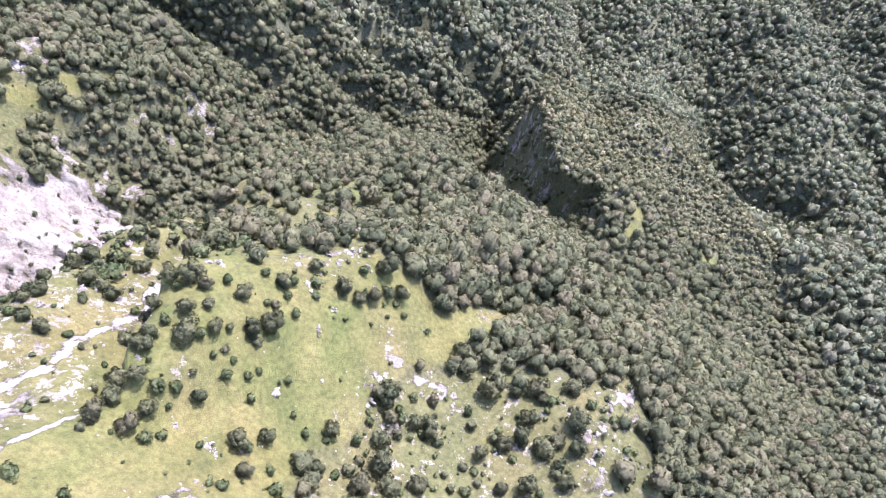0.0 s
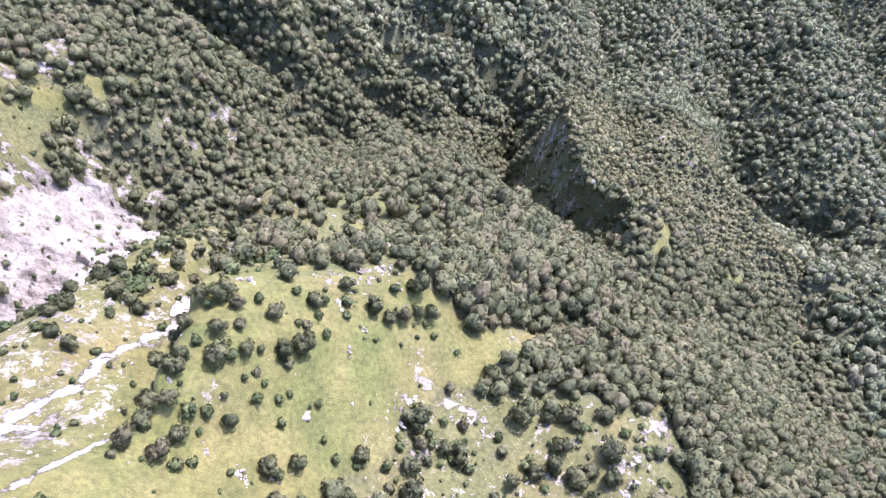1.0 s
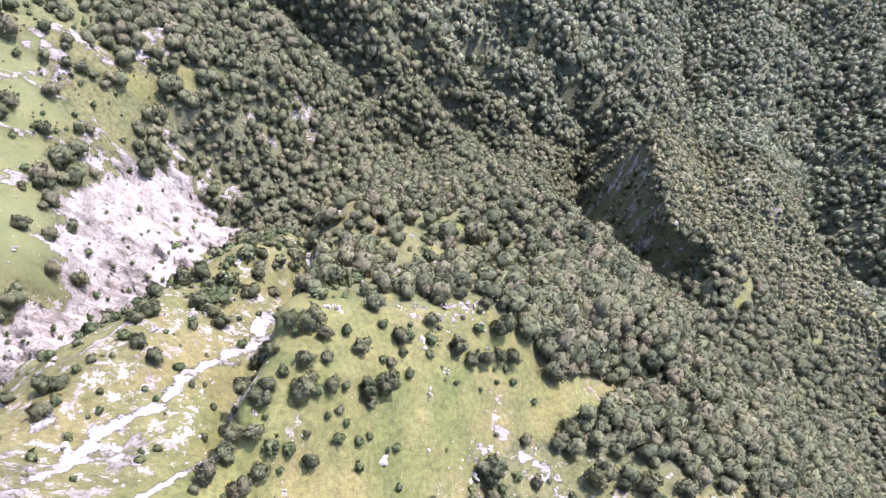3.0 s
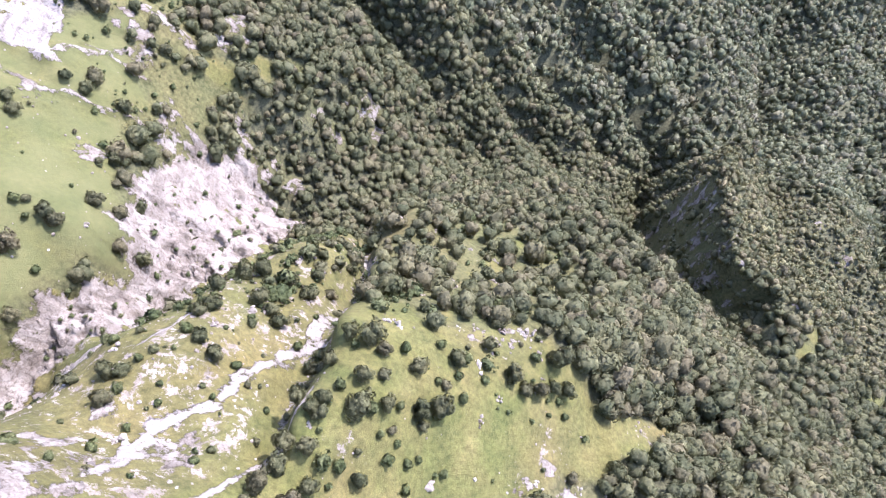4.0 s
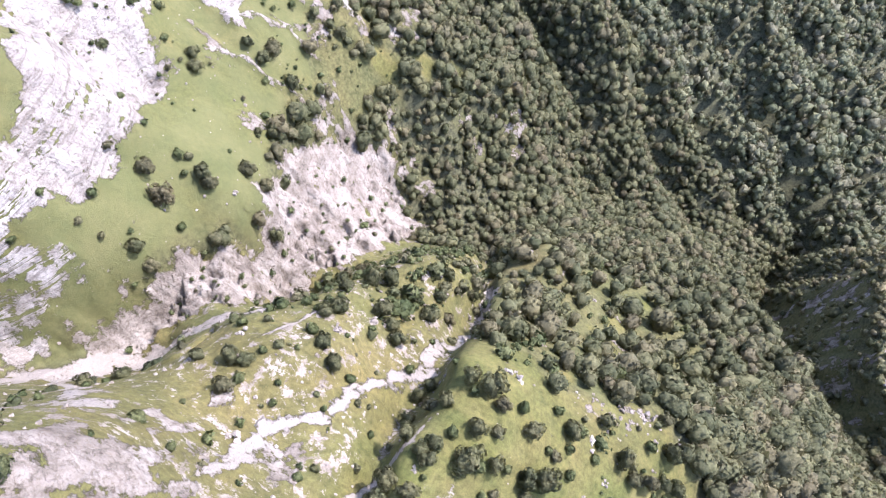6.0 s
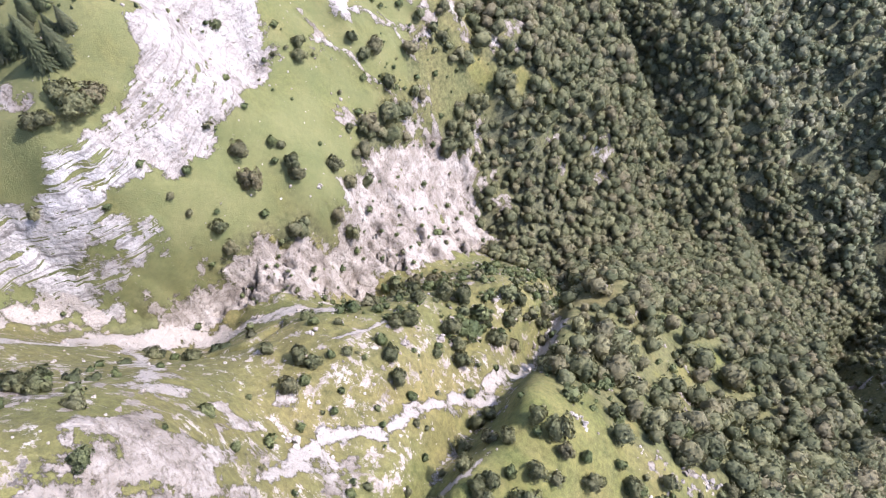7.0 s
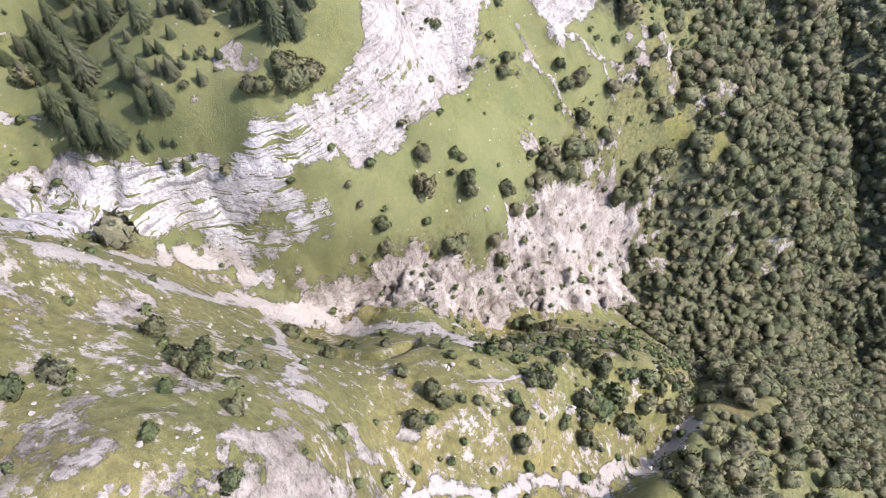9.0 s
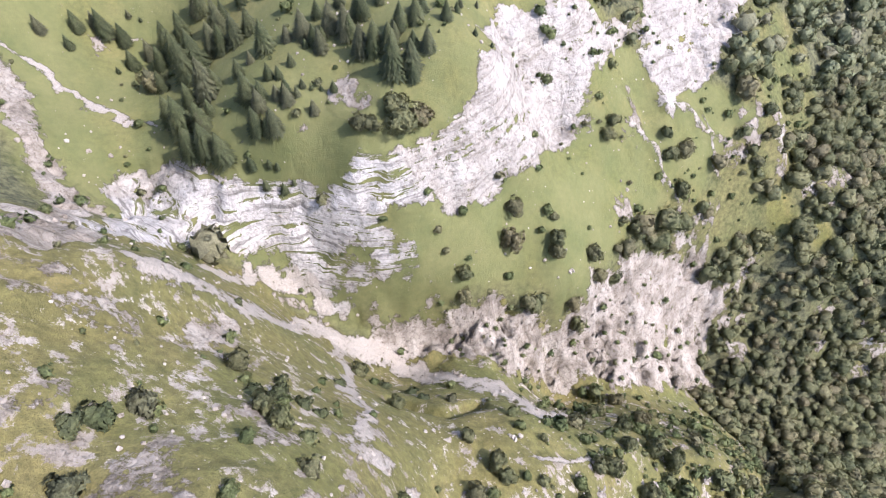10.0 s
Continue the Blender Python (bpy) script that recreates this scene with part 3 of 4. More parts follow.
    z = z + 4.5 * np.tanh(rim / 2.2) * np.exp(-(rim / np.where(rim > 0, 34, 13)) ** 2) * ease(y, 16, 40) * ease(166 - y, 0, 25)
    for line, left_fall, right_fall in FINS:
        wx, wy = x + 2.5 * layers(x, y, 16, 171, 4, 0.6), y + 2.5 * layers(x, y, 16, 181, 4, 0.6)
        d, top = beside(wx, wy, line)
        fin = top - np.where(d > 0, left_fall, right_fall) * (np.hypot(d, 1.2) - 1.2)
        e2 = 5.0
        gap = np.clip(0.5 + (fin - z) / (2 * e2), 0, 1)
        z = z * (1 - gap) + fin * gap + e2 * gap * (1 - gap)
        if face is None:
            face = ease(-d, 0.5, 4) * ease(gap, 0.25, 0.7)
    d, floor_z = beside(x + 2 * layers(x, y, 18, 191, 3), y + 2 * layers(x, y, 18, 193, 3), GORGE_FLOOR)
    gully = floor_z + np.where(d > 0, 2.3, 3.0) * (np.hypot(d, 2) - 2)
    dip = np.clip(0.5 + (z - gully) / 8.0, 0, 1) * ease(55 - np.abs(d), 0, 20)
    z = z * (1 - dip) + np.minimum(z, gully) * dip
    open_ = np.maximum(open_, 0.5 * face)
    rock = np.maximum(rock, face * (0.3 + 0.3 * stones))
    wood = 1 - open_
    far = ease(y + 0.12 * np.abs(x), 262, 330)
    # wooded ribs and gullies that run down the far valley sides
    bend = 7 * layers(x, y, 60, 71, 3)
    u = y + 0.575 * x + bend
    cell = np.clip(np.searchsorted(GULLIES, u) - 1, 0, len(GULLIES) - 2)
    width = GULLIES[cell + 1] - GULLIES[cell]
    left = np.sin(np.pi * np.clip((u - GULLIES[cell]) / width, 0, 1)) * width / 62
    right = np.abs(np.sin(np.pi * (x - 0.15 * (y - 450) + 1.5 * bend - 130) / 122))
    turn = ease(x, 50, 140)
    ribs = (1 - turn) * 30 * (left - 0.62) + turn * 38 * (right - 0.62) + 3.0 * layers(x, y, 26, 73, 2)
    ridged = 1 - np.abs(layers(x, y, 15, 23, 5, 0.5)) * 1.6
    z = z + layers(x, y, 22, 11, 6, 0.5) * (0.7 + 1.3 * wood) + far * ribs
    cleft = np.minimum(np.abs(layers(x, y, 17, 23, 4, 0.5)) * 2.4, 1.0) - 0.7
    chute = np.minimum(np.abs(layers(0.28 * x + 3 * stones, y - 0.2 * x, 15, 211, 4, 0.55)) * 2.6, 1.0) - 0.72
    z = z + rock * (ridged - 0.45) * (1.0 + 0.9 * slabs) + 5.5 * cliffs * chute + (4.0 * crag + 2.6 * wall) * cleft + 1.1 * np.maximum(strata, wall) * bed + 0.2 * rock * stones + 1.5 * bare
    z = z + 0.9 * tall / (2 * np.pi) * ledged * np.sin(swing) + ledged * (0.7 * blocks(0.5 * x + 2 * stones, y + 2 * patch, 10, 151) + 0.45 * blocks(x + stones, y, 4.2, 155))
    z = z + (0.55 * layers(x, y, 6.5, 141, 3, 0.6) + 0.9 * np.abs(layers(x, y, 13, 145, 3, 0.6))) * np.maximum(terraces, 0.5 * meadow) * (1 - rock)
    bank, _ = beside(x + 1.5 * smooth_noise(x, y, 9, 91), y, [(a, b, 0) for a, b in RAVINE])
    z = z - 11.0 * np.exp(-(bank / np.where(bank > 0, 3.4, 6.5)) ** 2)
    z = z - 4.5 * np.exp(-(near_line(x, y + smooth_noise(x, y, 4, 95), CLEFT) / 1.5) ** 2)
    return z, rock, wood, np.clip(pasture * 0.8 - 0.35 * np.clip(patch, 0, 1), 0, 1), 0.78 * np.clip(gravel, 0, 1), open_, np.clip(0.55 * terraces + 0.45 * meadow * (0.5 + patch) + 0.5 * scrub + 0.22 * pasture + 0.25 * slabs + 0.12 * inside(x, y, CRAGGY), 0, 0.7), np.clip(strata + 0.45 * wall, 0, 1)


GX, GY = steps(-262, 110, 0.95, -2500, 3500), steps(-42, 250, 0.95, -1500, 4000)
gx, gy = np.meshgrid(GX, GY)
gz, g_rock, g_wood, g_lush, g_gravel, g_open, g_stony, g_beds = relief(gx, gy)


def ground_height(x, y):
    """Height of the sheet at places in plan."""
    i, j = np.clip(np.searchsorted(GX, x) - 1, 0, len(GX) - 2), np.clip(np.searchsorted(GY, y) - 1, 0, len(GY) - 2)
    u, v = (x - GX[i]) / (GX[i + 1] - GX[i]), (y - GY[j]) / (GY[j + 1] - GY[j])
    return (gz[j, i] * (1 - u) + gz[j, i + 1] * u) * (1 - v) + (gz[j + 1, i] * (1 - u) + gz[j + 1, i + 1] * u) * v


def cover(x, y, grid):
    i, j = np.clip(np.searchsorted(GX, x) - 1, 0, len(GX) - 1), np.clip(np.searchsorted(GY, y) - 1, 0, len(GY) - 1)
    return grid[j, i]


def mesh_of(name, verts, faces, material_, smooth=False):
    """A mesh from arrays: verts (n, 3), faces (m, k)."""
    me = bpy.data.meshes.new(name)
    m, k = faces.shape
    me.vertices.add(len(verts))
    me.vertices.foreach_set("co", np.asarray(verts, np.float32).ravel())
    me.loops.add(m * k)
    me.loops.foreach_set("vertex_index", faces.astype(np.int32).ravel())
    me.polygons.add(m)
    me.polygons.foreach_set("loop_start", np.arange(0, m * k, k, dtype=np.int32))
    me.polygons.foreach_set("use_smooth", np.full(m, smooth))
    me.materials.append(material_)
    me.update(calc_edges=True)
    return me


ny, nx = gx.shape
q = (np.arange(ny - 1)[:, None] * nx + np.arange(nx - 1)[None]).ravel()
ground_mesh = mesh_of("ground", np.c_[gx.ravel(), gy.ravel(), gz.ravel()], np.c_[q, q + 1, q + nx + 1, q + nx], GROUND, True)
for name, grid in (("rock", g_rock), ("wood", g_wood), ("lush", g_lush), ("gravel", g_gravel), ("stony", g_stony), ("beds", g_beds)):
    ground_mesh.attributes.new(name, "FLOAT", "POINT").data.foreach_set("value", grid.astype(np.float32).ravel())
ground = tagged(new("ground", ground_mesh), "steep mountain ground of dry grass, pale limestone and forest floor", "ground", kind="structure")


# ---- trees ----
def blob():
    """A rough twenty-sided ball: verts and triangles."""
    g = (1 + 5 ** 0.5) / 2
    v = np.array([(-1, g, 0), (1, g, 0), (-1, -g, 0), (1, -g, 0), (0, -1, g), (0, 1, g), (0, -1, -g), (0, 1, -g), (g, 0, -1), (g, 0, 1), (-g, 0, -1), (-g, 0, 1)]) / 1.902
    f = np.array([(0, 11, 5), (0, 5, 1), (0, 1, 7), (0, 7, 10), (0, 10, 11), (1, 5, 9), (5, 11, 4), (11, 10, 2), (10, 7, 6), (7, 1, 8), (3, 9, 4), (3, 4, 2), (3, 2, 6), (3, 6, 8), (3, 8, 9), (4, 9, 5), (2, 4, 11), (6, 2, 10), (8, 6, 7), (9, 8, 1)])
    return v, f


def ball(times):
    """A unit ball of triangles, halved that many times."""
    v, f = blob()
    for _ in range(times):
        seen, w, g = {}, list(map(tuple, v)), []

        def middle(i, j):
            key = (min(i, j), max(i, j))
            if key not in seen:
                m = (np.array(w[i]) + np.array(w[j])) / 2
                seen[key] = len(w)
                w.append(tuple(m / np.linalg.norm(m)))
            return seen[key]

        for i, j, k in f:
            p, q, r = middle(i, j), middle(j, k), middle(k, i)
            g += [(i, p, r), (j, q, p), (k, r, q), (p, q, r)]
        v, f = np.array(w), np.array(g)
    return v, f


BALLS = {k: ball(k) for k in (0, 1, 2)}


def sprays(rng, centres, outward, size, loose=0.55):
    """Small three-cornered leafy sprays, one at each centre, facing roughly outward: verts (n * 3, 3)."""
    n = len(centres)
    d = outward + rng.normal(0, loose, (n, 3))
    d /= np.linalg.norm(d, axis=1)[:, None]
    a = np.cross(d, rng.normal(0, 1, (n, 3)))
    a /= np.linalg.norm(a, axis=1)[:, None] + 1e-9
    b = np.cross(d, a)
    s = (size * rng.uniform(0.55, 1.45, n))[:, None]
    corners = [a * s * 1.2, -a * s * 0.5 + b * s * rng.uniform(0.5, 1.0, (n, 1)), -a * s * 0.5 - b * s * rng.uniform(0.5, 1.0, (n, 1))]
    return np.stack([centres + c + d * 0.15 * s * rng.normal(0, 1, (n, 1)) for c in corners], 1).reshape(-1, 3)


def crown_kind(rng, n, lobes, size, flat=0.9, fine=1, core=0.86, loose=0.5):
    """A broad crown of radius 1, about 1.6 high: boughs as many lobes, each clad in leafy sprays round an inner mass: verts, triangles, normals."""
    c = np.array([(rng.uniform(-0.6, 0.6), rng.uniform(-0.6, 0.6), rng.uniform(-0.4, 0.5)) for _ in range(lobes)])
    r = rng.uniform(0.26, 0.5, lobes)
    d, f = BALLS[fine]

    def reach(d):
        out = np.full(len(d), 0.56)
        for ck, rk in zip(c, r):
            b = d @ ck
            q = b * b - (ck @ ck - rk * rk)
            out = np.maximum(out, np.where(q > 0, b + np.sqrt(np.maximum(q, 0)), 0))
        return out

    far = reach(d) * core * rng.uniform(0.86, 1.0, len(d))
    body = d * far[:, None] * (1, 1, flat)
    w = rng.normal(0, 1, (n, 3))
    w[:, 2] = np.abs(w[:, 2]) - 0.4
    w /= np.linalg.norm(w, axis=1)[:, None]
    out = reach(w) * (1.03 - 0.2 * rng.random(n) ** 1.6)
    tips = sprays(rng, w * out[:, None] * (1, 1, flat), w, size, loose)
    near = c[np.argmin(((w * reach(w)[:, None])[:, None] - c[None]) ** 2 @ np.ones(3), axis=1)]
    normal = w * out[:, None] - 0.7 * near
    normal /= np.linalg.norm(normal, axis=1)[:, None]
    normal = normal + rng.normal(0, 0.2, (n, 3))
    normal = np.repeat(normal / np.linalg.norm(normal, axis=1)[:, None], 3, axis=0)
    fv = body[f]
    fn = np.cross(fv[:, 1] - fv[:, 0], fv[:, 2] - fv[:, 0])
    smooth = np.zeros_like(body)
    for k in range(3):
        np.add.at(smooth, f[:, k], fn)
    smooth /= np.linalg.norm(smooth, axis=1)[:, None]
    up = (0, 0, 0.72)
    return np.concatenate([body + up, tips + up]), np.concatenate([f, np.arange(n * 3).reshape(n, 3) + len(body)]), np.concatenate([smooth, normal])


def spruce_arrays(rng, tiers, per):
    """A narrow spruce of height 1 and radius about 0.2: drooping boughs in whorls: verts and quads."""
    v = []
    for k in range(tiers):
        h = 0.06 + 0.94 * (k / tiers) ** 0.9
        reach = (0.33 * (1 - h) ** 0.8 + 0.01) * rng.uniform(0.85, 1.1)
        m = max(4, int(per * (1 - 0.6 * h)))
        for a in np.linspace(0, 2 * np.pi, m, endpoint=False) + rng.uniform(0, 6):
            a += rng.normal(0, 0.12)
            l, w = reach * rng.uniform(0.55, 1.25), reach * rng.uniform(0.07, 0.14) + 0.004
            o, s = np.array([np.cos(a), np.sin(a), 0]), np.array([-np.sin(a), np.cos(a), 0])
            z = np.array([0, 0, 1.0])
            v += [z * (h + 0.03), o * l * 0.55 - s * w + z * (h - 0.005), o * l + z * (h - 0.035 - 0.02 * rng.random()), o * l * 0.55 + s * w + z * (h - 0.005)]
    v = np.array(v)
    n = v * (1, 1, 0) + (0, 0, 0.09)
    return v, np.arange(len(v)).reshape(-1, 4), n / np.linalg.norm(n, axis=1)[:, None]


def trunk_mesh(name, height, radius, lean=0.0, limbs=3):
    """A tapered trunk with three limbs, in one mesh."""
    bm = bmesh.new()

    def taper(a, b, ra, rb):
        a, b = Vector(a), Vector(b)
        turn = (b - a).to_track_quat("Z", "Y").to_matrix().to_4x4()
        bmesh.ops.create_cone(bm, cap_ends=True, segments=7, radius1=ra, radius2=rb, depth=(b - a).length, matrix=Matrix.Translation((a + b) / 2) @ turn)

    taper((0, 0, -0.3), (lean, 0, height), radius, radius * 0.45)
    for k in range(limbs):
        w = k * 2.1 + 0.4
        taper((lean * 0.6, 0, height * (0.5 + 0.12 * k)), (lean + height * 0.33 * math.cos(w), height * 0.33 * math.sin(w), height * (0.95 + 0.1 * k)), radius * 0.45, radius * 0.15)
    me = bpy.data.meshes.new(name)
    bm.to_mesh(me)
    bm.free()
    me.materials.append(BARK)
    return me


def leafy(name, v, f, n, mat, tone=None):
    me = mesh_of(name, v, f, mat, True)
    me.attributes.new("custom_normal", "FLOAT_VECTOR", "POINT").data.foreach_set("vector", n.astype(np.float32).ravel())
    if tone is not None:
        me.attributes.new("tone", "FLOAT", "POINT").data.foreach_set("value", tone.astype(np.float32))
    return me


def joined(name, spots, kinds, mat, rng):
    """One mesh of many crowns: spots (x, y, z, radius, height factor)."""
    vs, fs, ns, ts, base = [], [], [], [], 0
    turn = rng.uniform(0, 2 * np.pi, len(spots))
    which = rng.integers(0, len(kinds), len(spots))
    for (x, y, z, r, h), a, k in zip(spots, turn, which):
        v, f, n = kinds[k]
        c, s = math.cos(a), math.sin(a)
        m = np.array([(c, s, 0), (-s, c, 0), (0, 0, 1)])
        vs.append((v * (r, r, h)) @ m + (x, y, z))
        ns.append(n @ m)
        fs.append(f + base)
        ts.append(np.full(len(v), rng.random()))
        base += len(v)
    return leafy(name, np.concatenate(vs), np.concatenate(fs), np.concatenate(ns), mat, np.concatenate(ts))


def scatter(rng, x0, x1, y0, y1, gap):
    """A jittered grid of places."""
    a, b = np.meshgrid(np.arange(x0, x1, gap), np.arange(y0, y1, gap))
    a[1::2] += gap / 2
    return np.c_[a.ravel() + rng.uniform(-0.42, 0.42, a.size) * gap, b.ravel() + rng.uniform(-0.42, 0.42, a.size) * gap]


g_steep = np.hypot(*np.gradient(gz, GY, GX))


def woods(name, label, box, gap, kinds, skip=(), seed=1, size=1.0, steep_only=False, mat=None):
    rng = np.random.default_rng(seed)
    p = scatter(rng, *box, gap)
    x, y = p.T
    keep = (cover(x, y, g_open) < rng.uniform(0.3, 0.7, len(x))) & (cover(x, y, g_rock) < rng.uniform(0.4, 0.95, len(x)))
    keep &= (y < 600 + 0.55 * x) & (y > 0.8 * (x - 280))
    if steep_only:
        keep &= cover(x, y, g_steep) > rng.uniform(0.75, 1.05, len(x))
    for a, b, c, d in skip:
        keep &= ~((x > a) & (x < b) & (y > c) & (y < d))
    x, y = x[keep], y[keep]
    r = size * np.clip(rng.normal(2.95, 0.8, len(x)) + 0.8 * layers(x, y, 45, 5, 2), 1.2, 5.5) + 1.9 * np.exp(-((x - 8) ** 2 + (y - 112) ** 2) / 600)
    h = r * rng.uniform(1.15, 1.75, len(x))
    me = joined(name, np.c_[x, y, ground_height(x, y) - 0.3, r, h], kinds, mat or LEAF, rng)
    return tagged(new(name, me), label, "forest", kind="stuff")


rng = np.random.default_rng(4)
MID = [crown_kind(rng, 190, 14, 0.115, fine=1, core=0.93, loose=0.42) for _ in range(10)]
FAR = [crown_kind(rng, 44, 9, 0.2, fine=0, core=1.0, loose=0.36) for _ in range(9)]
woods("near_woods", "dense broadleaved forest covering the lower mountain slopes", (-215, 215, 20, 340), 4.2, MID, skip=[(44, 215, 182, 325)], seed=2, size=0.93)
woods("pinnacle_woods", "low stunted trees and bushes on the rocky pinnacle", (44, 215, 182, 325), 3.3, FAR, seed=6, size=0.66, mat=SCRUB_LEAF)
woods("far_woods", "dense broadleaved forest on the far valley sides", (-420, 720, 0, 860), 5.8, FAR, skip=[(-215, 215, 20, 340)], seed=3, size=1.3, mat=HAZED_LEAF)
woods("steep_woods", "bushy broadleaved trees clinging to the steepest slopes", (-420, 720, 0, 860), 5.2, FAR, seed=5, size=0.95, steep_only=True)


# ---- single trees, shrubs and outcrops: x, y, radius (spruces: height) ----
SHRUBS_SPUR_0 = [(-99, 95, 2.5), (-92, 93, 2.9), (-101, 84, 2.8), (-97, 82, 2.3), (-93, 79, 2.3), (-98, 75, 1.6), (-75, 78, 1.0), (-69, 75, 2.2), (-64, 76, 3.2), (-60, 73, 1.9),
    (-56, 76, 1.7), (-49, 82, 1.5), (-44, 80, 2.5), (-42, 81, 1.8), (-36, 79, 1.5), (-52, 73, 2.3), (-62, 65, 2.1), (-58, 67, 1.7), (-74, 65, 2.0), (-71, 67, 1.9), (-66, 61, 1.5),
    (-68, 57, 2.0), (-74, 56, 2.2), (-69, 54, 1.9), (-67, 53, 2.0), (-102, 64, 2.1), (-97, 61, 2.1), (-93, 61, 1.5), (-101, 70, 1.0), (-60, 58, 3.3)]
SHRUBS_SPUR_1 = [(-58, 59, 1.8), (-55, 61, 1.9), (-53, 62, 1.3), (-48, 63, 2.4), (-47, 60, 1.5), (-44, 66, 3.1), (-45, 72, 1.6), (-40, 71, 1.6), (-53, 56, 1.3), (-55, 54, 1.1),
    (-51, 54, 1.1), (-52, 50, 1.5), (-48, 51, 1.3), (-46, 53, 1.1), (-58, 49, 1.0), (-40, 53, 1.4), (-60, 45, 1.7), (-56, 44, 1.9), (-63, 44, 1.3), (-67, 46, 2.1), (-66, 50, 0.8),
    (-64, 39, 2.0), (-66, 35, 2.5), (-72, 46, 2.5), (-71, 41, 2.4), (-72, 37, 2.4), (-73, 33, 1.3), (-84, 40, 1.1), (-92, 51, 0.9), (-85, 37, 1.2)]
SHRUBS_SPUR_2 = [(-79, 45, 1.0), (-77, 53, 1.0), (-82, 53, 1.1), (-17, 79, 0.9), (-12, 81, 1.3), (6, 72, 3.2), (15, 60, 4.3), (-16, 54, 3.8), (-15, 48, 2.3), (-20, 46, 1.5), (-9,
    55, 1.5), (-3, 55, 1.9), (-8, 47, 2.3), (-4, 45, 2.9), (-2, 42, 1.8), (7, 52, 1.7), (-29, 42, 2.3), (-35, 40, 1.4), (-30, 39, 1.4), (-23, 40, 1.7), (-17, 41, 2.2), (-13, 43,
    1.6), (-16, 34, 3.5), (-21, 28, 3.0), (-14, 28, 3.1), (-7, 29, 2.7), (-31, 31, 2.2), (-27, 30, 1.5), (-33, 33, 1.9), (5, 35, 1.6)]
SHRUBS_SPUR_3 = [(5, 28, 1.8), (9, 31, 1.6), (22, 59, 2.0), (25, 50, 2.8), (30, 57, 2.0), (31, 53, 1.3), (28, 41, 3.4), (32, 43, 2.6), (39, 49, 3.6), (38, 41, 2.6), (17, 42, 2.6),
    (22, 44, 2.7), (32, 36, 1.9), (10, 39, 2.1), (33, 31, 2.5), (22, 30, 2.9), (15, 29, 2.0), (29, 60, 3.2), (40, 61, 3.2), (45, 55, 1.8), (-29, 84, 2.6), (-25, 82, 2.2), (-21, 84,
    2.3), (-17, 87, 2.0), (-13, 88, 2.4), (-15, 84, 1.3), (-29, 94, 0.9), (-17, 95, 3.6), (-23, 102, 2.0), (-18, 104, 2.3)]
SHRUBS_SPUR_4 = [(-24, 92, 1.8), (-37, 89, 2.1), (-37, 98, 2.2), (-42, 37, 2.2), (-47, 35, 2.6), (-45, 34, 1.6), (-54, 33, 1.1), (-44, 28, 2.0), (-40, 29, 1.4), (-47, 24, 1.5)]
SHRUBS_TERRACE_0 = [(-194, 92, 1.2), (-177, 65, 1.6), (-183, 79, 0.8), (-179, 81, 3.0), (-172, 78, 3.3), (-178, 91, 1.8), (-176, 93, 1.6), (-170, 91, 2.6), (-167, 90, 2.6), (-174,
    88, 1.3), (-206, 119, 1.4), (-201, 109, 1.0), (-201, 113, 1.2), (-201, 118, 1.0), (-198, 120, 2.4), (-201, 123, 2.2), (-175, 105, 0.9), (-187, 125, 1.0), (-181, 127, 1.7),
    (-178, 120, 1.6), (-176, 124, 2.5), (-168, 104, 2.8), (-165, 106, 2.7), (-167, 115, 2.8), (-159, 95, 2.7), (-156, 97, 2.6), (-197, 142, 2.1), (-192, 142, 2.7), (-188, 137,
    1.6), (-193, 149, 3.3)]
SHRUBS_TERRACE_1 = [(-184, 145, 2.7), (-166, 75, 1.6), (-164, 69, 1.2), (-167, 62, 2.5), (-164, 61, 2.5), (-171, 58, 1.3), (-174, 57, 1.3), (-177, 44, 1.3), (-125, 58, 1.7), (-121,
    58, 1.5), (-117, 62, 1.1), (-114, 49, 2.2), (-111, 50, 1.9), (-109, 43, 2.1), (-108, 46, 1.5), (-108, 57, 1.3), (-110, 54, 1.1), (-106, 65, 1.8), (-102, 50, 0.9), (-100, 46,
    1.1), (-95, 53, 0.9), (-101, 39, 1.1), (-129, 90, 2.7), (-119, 88, 2.4), (-113, 84, 2.1), (-111, 93, 2.8), (-107, 96, 2.8), (-109, 72, 2.1), (-108, 76, 2.5), (-102, 87, 1.7)]
SHRUBS_TERRACE_2 = [(-94, 102, 2.1), (-89, 98, 2.1), (-84, 92, 1.7), (-99, 86, 1.7), (-99, 77, 1.3), (-96, 111, 1.9), (-89, 114, 1.9), (-100, 109, 2.4), (-98, 119, 1.8), (-86, 74,
    1.4), (-88, 57, 1.0), (-86, 58, 0.8), (-80, 69, 2.0), (-79, 73, 1.9), (-78, 61, 2.2), (-149, 28, 2.2), (-146, 31, 1.5), (-133, 34, 2.0), (-126, 29, 0.9), (-108, 30, 1.7),
    (-111, 20, 1.7), (-101, 18, 1.6), (-135, 11, 2.2), (-123, 15, 1.9), (-120, 17, 1.9), (-116, 14, 1.3), (-108, 13, 1.3), (-100, 29, 1.1), (-121, 46, 1.8), (-111, 36, 0.7)]
SHRUBS_TERRACE_3 = [(-134, 103, 2.4), (-122, 100, 2.6), (-123, 76, 2.3), (-122, 70, 1.6)]
